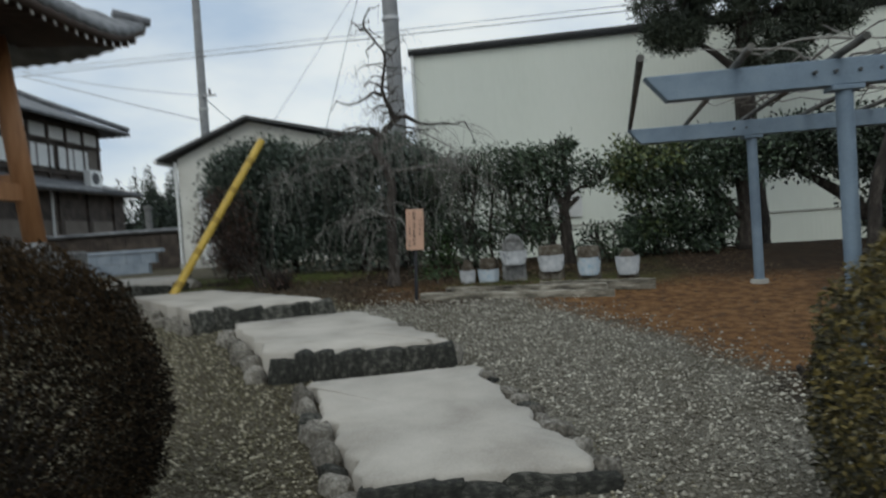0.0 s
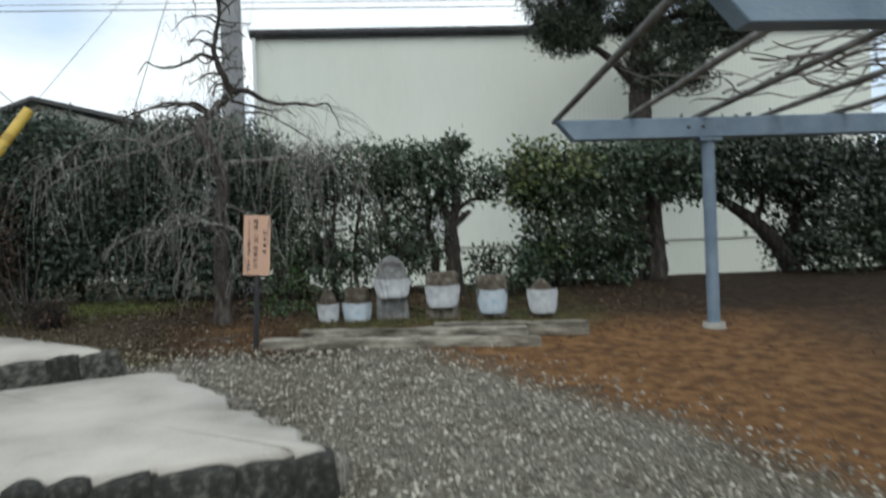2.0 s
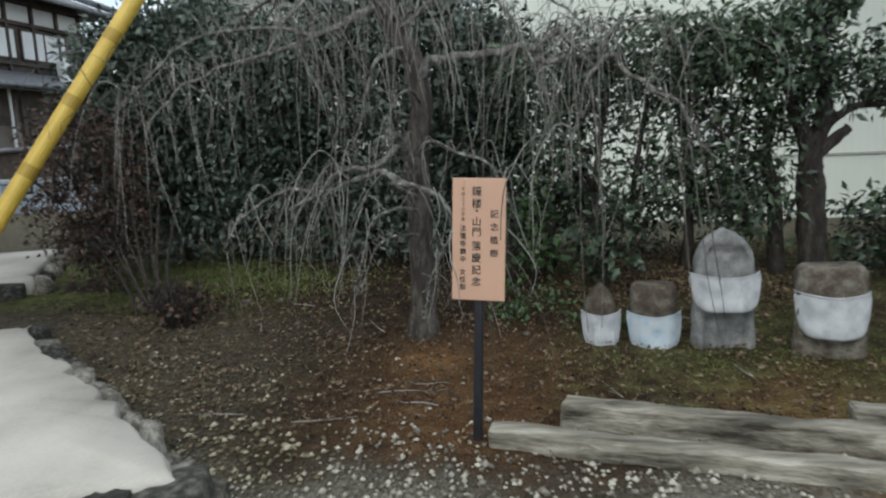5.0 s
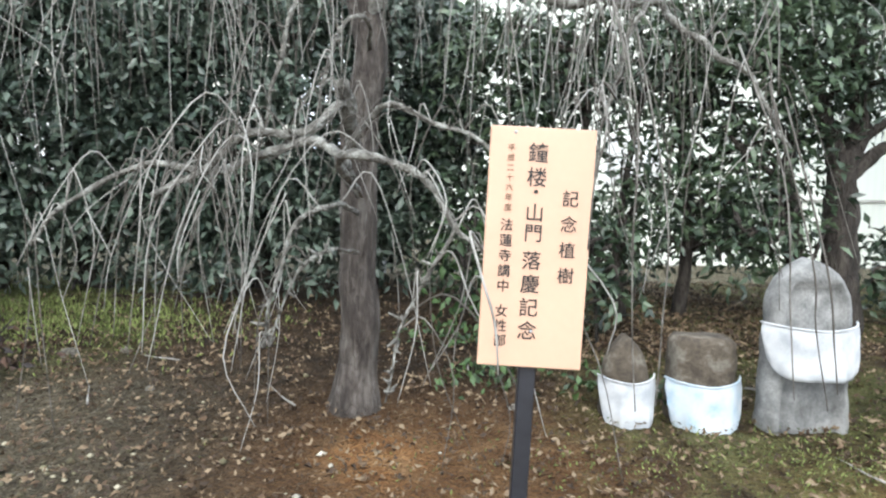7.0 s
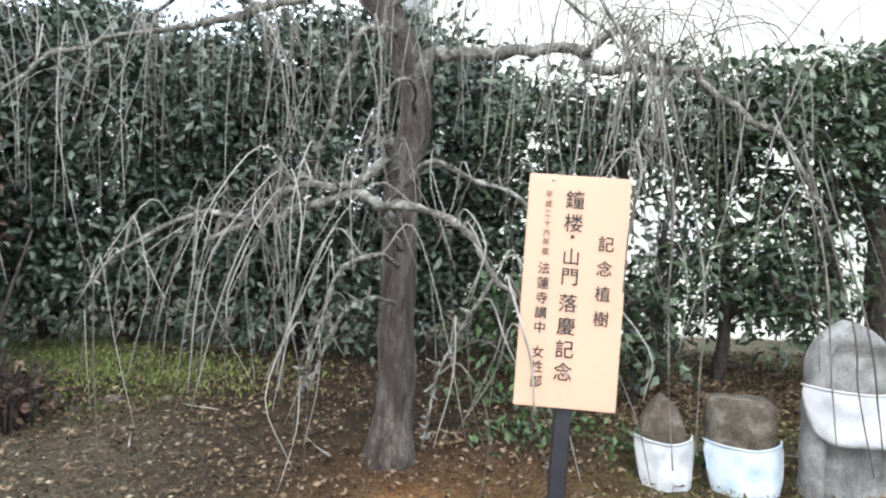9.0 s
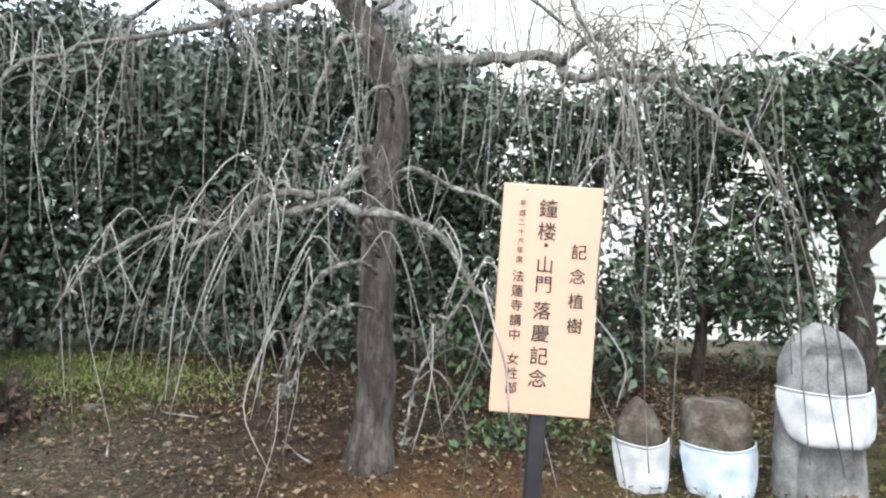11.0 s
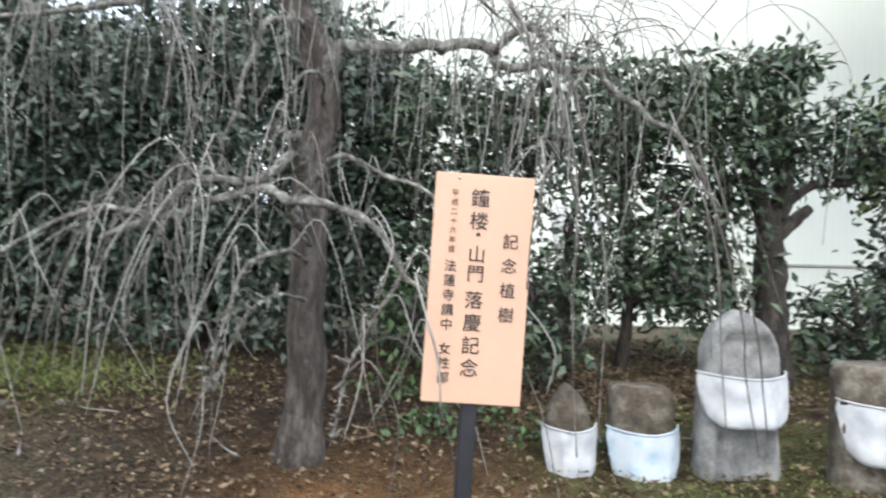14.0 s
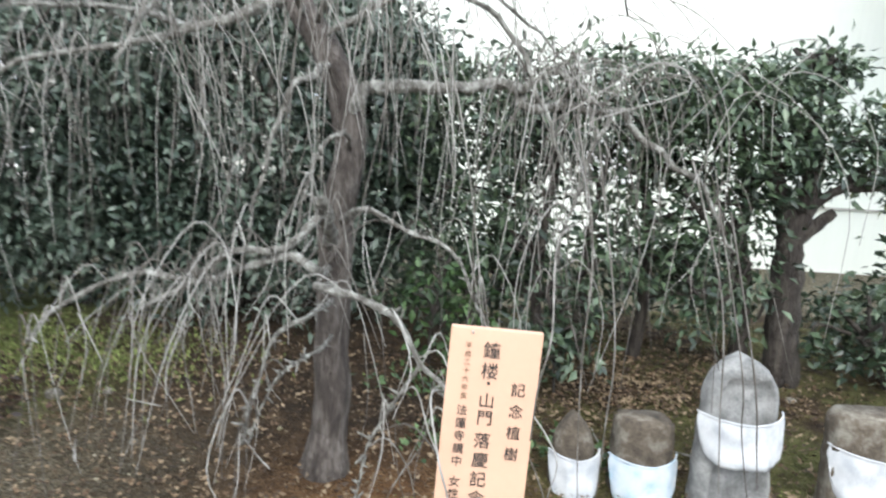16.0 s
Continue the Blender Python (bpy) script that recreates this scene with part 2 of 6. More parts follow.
def ground_material():
    """Gravel, orange leaf litter, dark soil and moss, each over its own stretch of the plot."""
    m = bpy.data.materials.new("garden_ground")
    m.use_nodes = True
    nt = m.node_tree
    b = nt.nodes["Principled BSDF"]
    b.inputs["Roughness"].default_value = 0.95
    b.inputs["Specular IOR Level"].default_value = 0.25
    geo = nt.nodes.new("ShaderNodeNewGeometry")
    sep = nt.nodes.new("ShaderNodeSeparateXYZ")
    nt.links.new(geo.outputs["Position"], sep.inputs[0])

    def noise_at(scale, detail=5):
        n = nt.nodes.new("ShaderNodeTexNoise")
        n.inputs["Scale"].default_value, n.inputs["Detail"].default_value = scale, detail
        nt.links.new(geo.outputs["Position"], n.inputs["Vector"])
        return n.outputs["Fac"]

    def calc(op, *args):
        n = nt.nodes.new("ShaderNodeMath")
        n.operation = op
        for i, a in enumerate(args):
            if isinstance(a, (int, float)):
                n.inputs[i].default_value = a
            else:
                nt.links.new(a, n.inputs[i])
        return n.outputs[0]

    def soft(value, low, high):
        n = nt.nodes.new("ShaderNodeMapRange")
        n.interpolation_type = "SMOOTHSTEP"
        n.inputs["From Min"].default_value, n.inputs["From Max"].default_value = low, high
        nt.links.new(value, n.inputs["Value"])
        return n.outputs["Result"]

    def ramp(value, *stops):
        n = nt.nodes.new("ShaderNodeValToRGB")
        while len(n.color_ramp.elements) < len(stops):
            n.color_ramp.elements.new(0.5)
        for e, (p, c) in zip(n.color_ramp.elements, stops):
            e.position, e.color = p, (*c, 1)
        nt.links.new(value, n.inputs["Fac"])
        return n.outputs["Color"]

    def mix(f, a, c):
        n = nt.nodes.new("ShaderNodeMix")
        n.data_type = "RGBA"
        nt.links.new(f, n.inputs[0])
        nt.links.new(a, n.inputs[6])
        nt.links.new(c, n.inputs[7])
        return n.outputs[2]

    x, y = sep.outputs["X"], sep.outputs["Y"]
    fine, mid, wide = noise_at(75, 4), noise_at(9, 6), noise_at(1.4, 4)
    vor = nt.nodes.new("ShaderNodeTexVoronoi")
    vor.inputs["Scale"].default_value = 60
    nt.links.new(geo.outputs["Position"], vor.inputs["Vector"])
    gravel = ramp(calc("ADD", calc("MULTIPLY", vor.outputs["Color"], 0.6), calc("MULTIPLY", fine, 0.4)),
                  (0.2, (0.10, 0.09, 0.070)), (0.55, (0.228, 0.211, 0.170)), (0.85, (0.43, 0.405, 0.335)))
    brown_gravel = ramp(calc("ADD", calc("MULTIPLY", vor.outputs["Color"], 0.6), calc("MULTIPLY", fine, 0.4)),
                        (0.2, (0.045, 0.037, 0.022)), (0.55, (0.115, 0.099, 0.065)), (0.85, (0.27, 0.245, 0.19)))
    litter = ramp(calc("ADD", calc("MULTIPLY", mid, 0.6), calc("MULTIPLY", fine, 0.4)),
                  (0.3, (0.095, 0.044, 0.018)), (0.5, (0.235, 0.115, 0.043)), (0.7, (0.37, 0.215, 0.10)))
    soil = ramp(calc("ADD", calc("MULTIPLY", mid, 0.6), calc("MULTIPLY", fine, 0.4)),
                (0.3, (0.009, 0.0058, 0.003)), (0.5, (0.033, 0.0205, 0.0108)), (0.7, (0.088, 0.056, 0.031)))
    moss = ramp(calc("ADD", calc("MULTIPLY", mid, 0.5), calc("MULTIPLY", fine, 0.5)),
                (0.3, (0.045, 0.052, 0.014)), (0.5, (0.095, 0.112, 0.030)), (0.7, (0.16, 0.18, 0.07)))
    wob = calc("ADD", calc("MULTIPLY", wide, 0.9), calc("MULTIPLY", mid, 0.35))
    # brownish gravel left of the stepped path
    col = mix(soft(calc("ADD", calc("ADD", x, calc("MULTIPLY", y, 0.62)), calc("MULTIPLY", wob, 0.6)), 2.9, 3.9), brown_gravel, gravel)
    col = mix(calc("MULTIPLY", soft(wide, 0.46, 0.66), 0.55), col, brown_gravel)
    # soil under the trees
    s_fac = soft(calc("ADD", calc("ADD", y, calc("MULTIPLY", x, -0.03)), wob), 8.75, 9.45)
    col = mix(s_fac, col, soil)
    left_earth = calc("MULTIPLY", soft(calc("ADD", x, calc("MULTIPLY", wob, 0.8)), -0.4, -1.6), soft(y, 10.9, 10.2))
    col = mix(calc("MULTIPLY", left_earth, 0.6), col, brown_gravel)
    # leaf litter beneath and beside the pergola
    edge = calc("ADD", calc("ADD", x, calc("MULTIPLY", y, 0.52)), calc("MULTIPLY", wob, 0.9))
    l_fac = calc("MULTIPLY", soft(edge, 5.75, 6.35), calc("SUBTRACT", 1.0, calc("MULTIPLY", soft(calc("ADD", y, wob), 9.2, 10.6), 0.95)))
    l_fac = calc("MULTIPLY", l_fac, calc("SUBTRACT", 1.0, calc("MULTIPLY", soft(calc("ADD", x, calc("MULTIPLY", wob, 0.8)), 4.2, 6.0), 0.8)))
    col = mix(calc("MULTIPLY", soft(edge, 5.75, 6.35), 0.9), col, soil)
    l_fac = calc("MULTIPLY", l_fac, calc("ADD", 0.72, calc("MULTIPLY", soft(mid, 0.36, 0.58), 0.28)))
    col = mix(l_fac, col, litter)
    # trodden earth round the foot of the vine
    vx, vy = calc("SUBTRACT", x, 3.0), calc("MULTIPLY", calc("SUBTRACT", y, 4.75), 1.2)
    foot = calc("ADD", calc("SQRT", calc("ADD", calc("MULTIPLY", vx, vx), calc("MULTIPLY", vy, vy))), calc("MULTIPLY", mid, 0.5))
    col = mix(calc("MULTIPLY", soft(foot, 1.0, 0.65), 0.85), col, soil)
    # the earth under the tree and sign is warmer
    warm = calc("MULTIPLY", soft(calc("ADD", calc("ABSOLUTE", calc("ADD", x, 0.5)), calc("MULTIPLY", wob, 0.6)), 1.5, 0.4),
                calc("MULTIPLY", soft(calc("ADD", y, calc("MULTIPLY", wob, 0.5)), 8.7, 9.3), soft(y, 10.6, 9.7)))
    col = mix(calc("MULTIPLY", warm, 0.45), col, litter)
    # bare orange earth scraped up in front of the trunk
    ox, oy = calc("ADD", x, 0.74), calc("SUBTRACT", y, 9.70)
    scrape = calc("ADD", calc("SQRT", calc("ADD", calc("MULTIPLY", ox, ox), calc("MULTIPLY", oy, oy))), calc("MULTIPLY", mid, 0.45))
    col = mix(calc("MULTIPLY", soft(scrape, 0.52, 0.30), 0.85), col, litter)
    # moss beyond the tree and round the stones
    m_fac = calc("MULTIPLY", soft(y, 10.2, 11.0), calc("MULTIPLY", soft(calc("ADD", x, wob), -1.0, -2.2), soft(calc("ADD", wide, calc("MULTIPLY", mid, 0.5)), 0.62, 0.8)))
    col = mix(m_fac, col, moss)
    m2 = calc("MULTIPLY", soft(calc("ADD", x, calc("MULTIPLY", mid, 0.4)), 0.0, 0.5), calc("MULTIPLY", soft(calc("ADD", y, calc("MULTIPLY", mid, 0.4)), 9.0, 9.4), soft(calc("ADD", wide, calc("MULTIPLY", mid, 0.6)), 0.6, 0.95)))
    m2 = calc("MULTIPLY", calc("MULTIPLY", m2, 0.55), soft(x, 3.6, 2.6))
    col = mix(m2, col, moss)
    col = mix(soft(y, 12.4, 13.2), col, brown_gravel)
    nt.links.new(col, b.inputs["Base Color"])
    bp = nt.nodes.new("ShaderNodeBump")
    bp.inputs["Strength"].default_value, bp.inputs["Distance"].default_value = 0.9, 0.035
    nt.links.new(calc("ADD", vor.outputs["Distance"], fine), bp.inputs["Height"])
    nt.links.new(bp.outputs["Normal"], b.inputs["Normal"])
    return m


M_GROUND = ground_material()


# ---- building helpers ----
def mesh_of(bm):
    me = bpy.data.meshes.new("mesh")
    bm.to_mesh(me)
    bm.free()
    return me


def part(name, bm, mat, parent=None, label="", smooth=False):
    """Links a bmesh, or a mesh, as one object under a thing or a part."""
    me = bm if isinstance(bm, bpy.types.Mesh) else mesh_of(bm)
    me.name = name
    if mat and not me.materials:
        me.materials.append(mat)
    if smooth:
        me.polygons.foreach_set("use_smooth", [True] * len(me.polygons))
    ob = new(name, me)
    if parent:
        ob.parent = parent
    return tagged(ob, label)


def thing(name, label, category, place=(0, 0, 0), group="", kind=""):
    ob = new(name)
    ob.location = place
    ob.empty_display_size = 0.1
    return tagged(ob, label, category, group, kind)


def raw(verts, faces):
    me = bpy.data.meshes.new("mesh")
    me.from_pydata([tuple(v) for v in verts], [], [tuple(f) for f in faces])
    me.update()
    return me


def array_mesh(verts, quads):
    """A mesh from arrays: verts (n, 3), quads (m, 3 or 4)."""
    me = bpy.data.meshes.new("mesh")
    verts, quads = np.asarray(verts, np.float32), np.asarray(quads, np.int32)
    k = quads.shape[1]
    me.vertices.add(len(verts))
    me.vertices.foreach_set("co", verts.ravel())
    me.loops.add(quads.size)
    me.loops.foreach_set("vertex_index", quads.ravel())
    me.polygons.add(len(quads))
    me.polygons.foreach_set("loop_start", np.arange(len(quads), dtype=np.int32) * k)
    me.update(calc_edges=True)
    return me


def box(x0, y0, z0, x1, y1, z1, bevel=0.0, segments=1):
    bm = bmesh.new()
    bmesh.ops.create_cube(bm, size=1, matrix=Matrix.Translation(((x0 + x1) / 2, (y0 + y1) / 2, (z0 + z1) / 2)) @ Matrix.Diagonal((x1 - x0, y1 - y0, z1 - z0, 1)))
    if bevel:
        bmesh.ops.bevel(bm, geom=bm.edges[:], offset=bevel, segments=segments, affect="EDGES")
    return bm


def rod(a, b, r0, r1=None, sides=10, caps=True):
    a, b = Vector(a), Vector(b)
    bm = bmesh.new()
    m = Matrix.Translation((a + b) / 2) @ (b - a).to_track_quat("Z", "Y").to_matrix().to_4x4()
    bmesh.ops.create_cone(bm, cap_ends=caps, segments=sides, radius1=r0, radius2=r0 if r1 is None else r1, depth=(b - a).length, matrix=m)
    return bm


def beam(a, b, width, height, bevel=0.006, cut=0.0):
    """A squared timber from a to b; cut slants its underside at both ends."""
    a, b = Vector(a), Vector(b)
    d = b - a
    side = Vector((-d.y, d.x, 0)).normalized() * (width / 2)
    up = Vector((0, 0, height / 2))
    run = d.normalized() * cut
    bm = bmesh.new()
    vs = [bm.verts.new(p) for p in (a - side - up + run, a + side - up + run, a + side + up, a - side + up, b - side - up - run, b + side - up - run, b + side + up, b - side + up)]
    for f in ((3, 2, 1, 0), (4, 5, 6, 7), (0, 1, 5, 4), (2, 3, 7, 6), (1, 2, 6, 5), (3, 0, 4, 7)):
        bm.faces.new([vs[i] for i in f])
    if bevel:
        bmesh.ops.bevel(bm, geom=bm.edges[:], offset=bevel, segments=1, affect="EDGES")
    return bm


def spline(points, steps=5):
    """A smooth line through the points."""
    p = [Vector(q) for q in points]
    p = [2 * p[0] - p[1]] + p + [2 * p[-1] - p[-2]]
    out = []
    for i in range(1, len(p) - 2):
        for s in range(steps):
            t = s / steps
            out.append(0.5 * (2 * p[i] + (p[i + 1] - p[i - 1]) * t + (2 * p[i - 1] - 5 * p[i] + 4 * p[i + 1] - p[i + 2]) * t * t
                              + (3 * p[i] - p[i - 1] - 3 * p[i + 1] + p[i + 2]) * t ** 3))
    out.append(p[-2])
    return out


class Tubes:
    """Collects tapered tubes into one mesh."""

    def __init__(self, sides=5):
        self.v, self.f, self.sides = [], [], sides

    def add(self, pts, r0, r1, knots=0.0, power=1.0):
        n, k, base = len(pts), self.sides, len(self.v)
        q = None
        for i, p in enumerate(pts):
            d = (pts[min(i + 1, n - 1)] - pts[max(i - 1, 0)]).normalized()
            if q is None:
                q = d.orthogonal().normalized()
            q = (q - d * q.dot(d)).normalized()
            w = d.cross(q)
            r = r0 + (r1 - r0) * (i / (n - 1)) ** power
            for j in range(k):
                a = 2 * math.pi * j / k
                rr = r * (1 + knots * random.uniform(-1, 1))
                self.v.append(tuple(p + (q * math.cos(a) + w * math.sin(a)) * rr))
        for i in range(n - 1):
            for j in range(k):
                a, b = base + i * k + j, base + i * k + (j + 1) % k
                self.f.append((a, b, b + k, a + k))
        self.f.append(tuple(base + j for j in reversed(range(k))))
        self.f.append(tuple(base + (n - 1) * k + j for j in range(k)))
        return self

    def mesh(self):
        me = raw(self.v, self.f)
        me.polygons.foreach_set("use_smooth", [True] * len(me.polygons))
        return me


def one_tube(pts, r0, r1, sides=8, knots=0.0, power=1.0):
    return Tubes(sides).add(pts, r0, r1, knots, power).mesh()


RNG = np.random.default_rng(7)


def leaves(points, size, outward=None, aspect=0.5, lift=0.3, fold=0.25):
    """Folded pointed leaves at the points: six corners, four faces each."""
    n = len(points)
    d = RNG.normal(size=(n, 3))
    if outward is not None:
        d += outward * 0.8
    d[:, 2] -= lift
    d /= np.linalg.norm(d, axis=1)[:, None] + 1e-9
    u = RNG.normal(size=(n, 3))
    u[:, 2] += 0.6
    s = np.cross(d, u)
    s /= np.linalg.norm(s, axis=1)[:, None] + 1e-9
    nn = np.cross(s, d)
    ln = size * RNG.uniform(0.65, 1.25, n)[:, None]
    w = ln * aspect * 0.5
    tip = points + d * ln - nn * ln * 0.12
    mid = points + d * ln * 0.45
    v = np.stack([points, mid + s * w + nn * w * fold * 2, tip, mid - s * w + nn * w * fold * 2, mid], 1).reshape(-1, 3)
    i = np.arange(n)[:, None] * 5
    f = np.concatenate([i + np.array([[0, 1, 4]]), i + np.array([[1, 2, 4]]), i + np.array([[2, 3, 4]]), i + np.array([[3, 0, 4]])], 0)
    return array_mesh(v, f)


def crown_points(n, clumps, spread, flat=0.7):
    """n points gathered round clump centres."""
    c = np.asarray(clumps)
    k = RNG.integers(0, len(c), n)
    off = RNG.normal(size=(n, 3)) * spread
    off[:, 2] *= flat
    return c[k] + off, off


def ground_z(x, y):
    y = np.asarray(y, float)
    z = np.where(y < 11.9, -0.37 + 0.091 * y, 0.713)
    z = np.where(y < -4.0, -0.734, z)
    # the plot falls away to the warehouse yard behind the hedge
    z = z - 0.42 * np.clip(np.asarray(x, float) + 0.4, 0, 1) * np.clip((y - 12.6) / 0.9, 0, 1) * (y < 30)
    return z


def gz(x, y):
    return float(ground_z(x, y)) + 0.02 * (noise.noise((x * 0.9, y * 0.9, 0.3)))


# ---- ground ----
def build_ground():
    near = np.arange(-6, 14.01, 0.16)
    xs = np.concatenate([[-900, -300, -120, -60, -30, -16], np.arange(-10, 10.01, 0.2), [16, 30, 60, 120, 300, 900]])
    ys = np.concatenate([[-900, -300, -100, -40, -15], near, [18, 25, 40, 80, 200, 500, 1500]])
    gx, gy = np.meshgrid(xs, ys, indexing="ij")
    zz = np.array([gz(a, b) + 0.008 * noise.noise((a * 5, b * 5, 2.0)) for a, b in zip(gx.ravel(), gy.ravel())])
    v = np.stack([gx.ravel(), gy.ravel(), zz], 1)
    i, j = np.meshgrid(np.arange(len(xs) - 1), np.arange(len(ys) - 1), indexing="ij")
    a = (i * len(ys) + j).ravel()
    q = np.stack([a, a + len(ys), a + len(ys) + 1, a + 1], 1)
    me = array_mesh(v, q)
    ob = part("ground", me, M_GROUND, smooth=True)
    tagged(ob, "gently sloping garden ground of gravel, leaf litter and mossy soil", "ground", kind="structure")


build_ground()

SLABS = [  # corners: front left, front right, back right, back left; heights front and back
    ((-0.05, 3.27), (1.12, 3.40), (0.42, 5.50), (-0.80, 5.15), 0.075, 0.20),
    ((-1.22, 5.50), (0.24, 5.72), (-0.93, 7.86), (-2.20, 7.25), 0.385, 0.445),
    ((-2.78, 7.55), (-1.38, 8.12), (-3.55, 9.95), (-4.50, 9.45), 0.59, 0.66),
    ((-5.45, 10.25), (-4.35, 11.0), (-5.1, 12.4), (-6.4, 11.9), 0.78, 0.82),
]


def in_slab(x, y, grow=0.0):
    for a, b, c, d, *_ in SLABS:
        ok = True
        for p, q in ((a, b), (b, c), (c, d), (d, a)):
            e = (q[0] - p[0]) * (y - p[1]) - (q[1] - p[1]) * (x - p[0])
            if e < -grow * math.hypot(q[0] - p[0], q[1] - p[1]):
                ok = False
        if ok:
            return True
    return False


def rock_mesh(seed, round_off, rough):
    """A rough block with worn edges, 1 x 1 x 1."""
    bm = bmesh.new()
    bmesh.ops.create_cube(bm, size=1)
    bmesh.ops.subdivide_edges(bm, edges=bm.edges[:], cuts=3, use_grid_fill=True)
    o = Vector((seed * 3.1, seed, 0))
    for v in bm.verts:
        c = v.co.copy()
        c = c.lerp(c.normalized() * 0.6, round_off)
        big, small = noise.noise_vector(c * 1.6 + o), noise.noise_vector(c * 4.5 + o)
        v.co = c + (big * 0.75 + small * 0.3) * rough
    for f in bm.faces:
        f.smooth = True
    return mesh_of(bm)


ROCKS = [rock_mesh(s, 0.42, 0.10) for s in range(8)]
ROCKS_PALE = [rock_mesh(s + 20, 0.5, 0.30) for s in range(10)]
ROCKS_DARK = [rock_mesh(s + 40, 0.45, 0.28) for s in range(5)]
for r in ROCKS + ROCKS_DARK:
    r.materials.append(M_ROCK)
for r in ROCKS_PALE:
    r.materials.append(M_ROCK_PALE)


def paved_step(a, b, c, d, zf, zb, index):
    st = thing("paved_step", "low concrete-topped garden step edged with rough dark stones", "step", group="stepped garden path", kind="structure")
    ring = []
    for p, q, z0, z1 in ((a, b, zf, zf), (b, c, zf, zb), (c, d, zb, zb), (d, a, zb, zf)):
        for i in range(30):
            t = i / 30
            x, y = p[0] + (q[0] - p[0]) * t, p[1] + (q[1] - p[1]) * t
            w = 0.06 * noise.noise((x * 3.1, y * 3.1, index)) + 0.05 * noise.noise((x * 9, y * 9, index)) + 0.02 * noise.noise((x * 27, y * 27, index))
            ring.append(Vector((x + w, y + w * 0.8, z0 + (z1 - z0) * t)))
    mid = sum(ring, Vector()) / len(ring)
    inner = [mid + (p - mid) * 0.97 for p in ring]
    n = len(ring)
    bm = bmesh.new()
    low = [bm.verts.new((p.x, p.y, min(p.z - 0.10, gz(p.x, p.y) - 0.04))) for p in inner]
    rim = [bm.verts.new(p - Vector((0, 0, 0.022))) for p in ring]
    top = [bm.verts.new(p) for p in inner]
    inn = [bm.verts.new(mid + (p - mid) * 0.5 + Vector((0, 0, 0.004))) for p in ring]
    cen = bm.verts.new(mid + Vector((0, 0, 0.006)))
    for i in range(n):
        j = (i + 1) % n
        bm.faces.new((low[i], low[j], rim[j], rim[i]))
        bm.faces.new((rim[i], rim[j], top[j], top[i]))
        bm.faces.new((top[i], top[j], inn[j], inn[i]))
        bm.faces.new((inn[i], inn[j], cen))
    part("concrete_top", bm, M_CONCRETE, st, smooth=True)
    # edge stones: tall dark ones along the riser, low pale ones along the sides
    def lay(p, q, z0, z1, width, drop, pale, out):
        d = Vector((q[0] - p[0], q[1] - p[1], 0))
        length = d.length
        d.normalize()
        o = Vector((d.y, -d.x, 0))
        s = 0.0
        while s < length - 0.05:
            w = width * random.choice((0.5, 0.75, 1.0, 1.3, 1.8) if pale else (0.7, 0.9, 1.0, 1.2, 1.4))
            s += w / 2
            t = min(1, s / length)
            z = z0 + (z1 - z0) * t
            x, y = p[0] + d.x * s + o.x * out, p[1] + d.y * s + o.y * out
            floor = gz(x, y) - 0.05
            if pale:
                top_z = max(min(z - drop + 0.02, floor + 0.17), floor + 0.09) + random.uniform(-0.06, 0.015)
            else:
                top_z = z - drop + random.uniform(-0.03, 0.01)
            h = max(0.09, top_z - floor)
            ob = part("edge_stone", random.choice(ROCKS_PALE + ROCKS_PALE + ROCKS_DARK if pale else ROCKS), None, st)
            depth = random.uniform(0.14, 0.2) * (0.8 if pale else 1.1)
            ob.matrix_basis = Matrix.Translation((x, y, top_z - h * 0.5)) @ Matrix.Rotation(math.atan2(d.y, d.x) + (random.uniform(-0.6, 0.6) if pale else random.uniform(-0.1, 0.1)), 4, "Z") @ Matrix.Rotation(random.uniform(-0.14, 0.14), 4, "Y") @ Matrix.Diagonal((w * (1.0 if pale else 1.12), depth * (random.uniform(0.6, 1.3) if pale else 1), h * 1.12, 1))
            s += w / 2
    lay(a, b, zf, zf, 0.23, 0.04, False, -0.025)
    lay(b, c, zf, zb, 0.14, 0.045, True, 0.08)
    lay(d, a, zb, zf, 0.15, 0.045, True, 0.08)


for i, s in enumerate(SLABS):
    paved_step(*s, i)


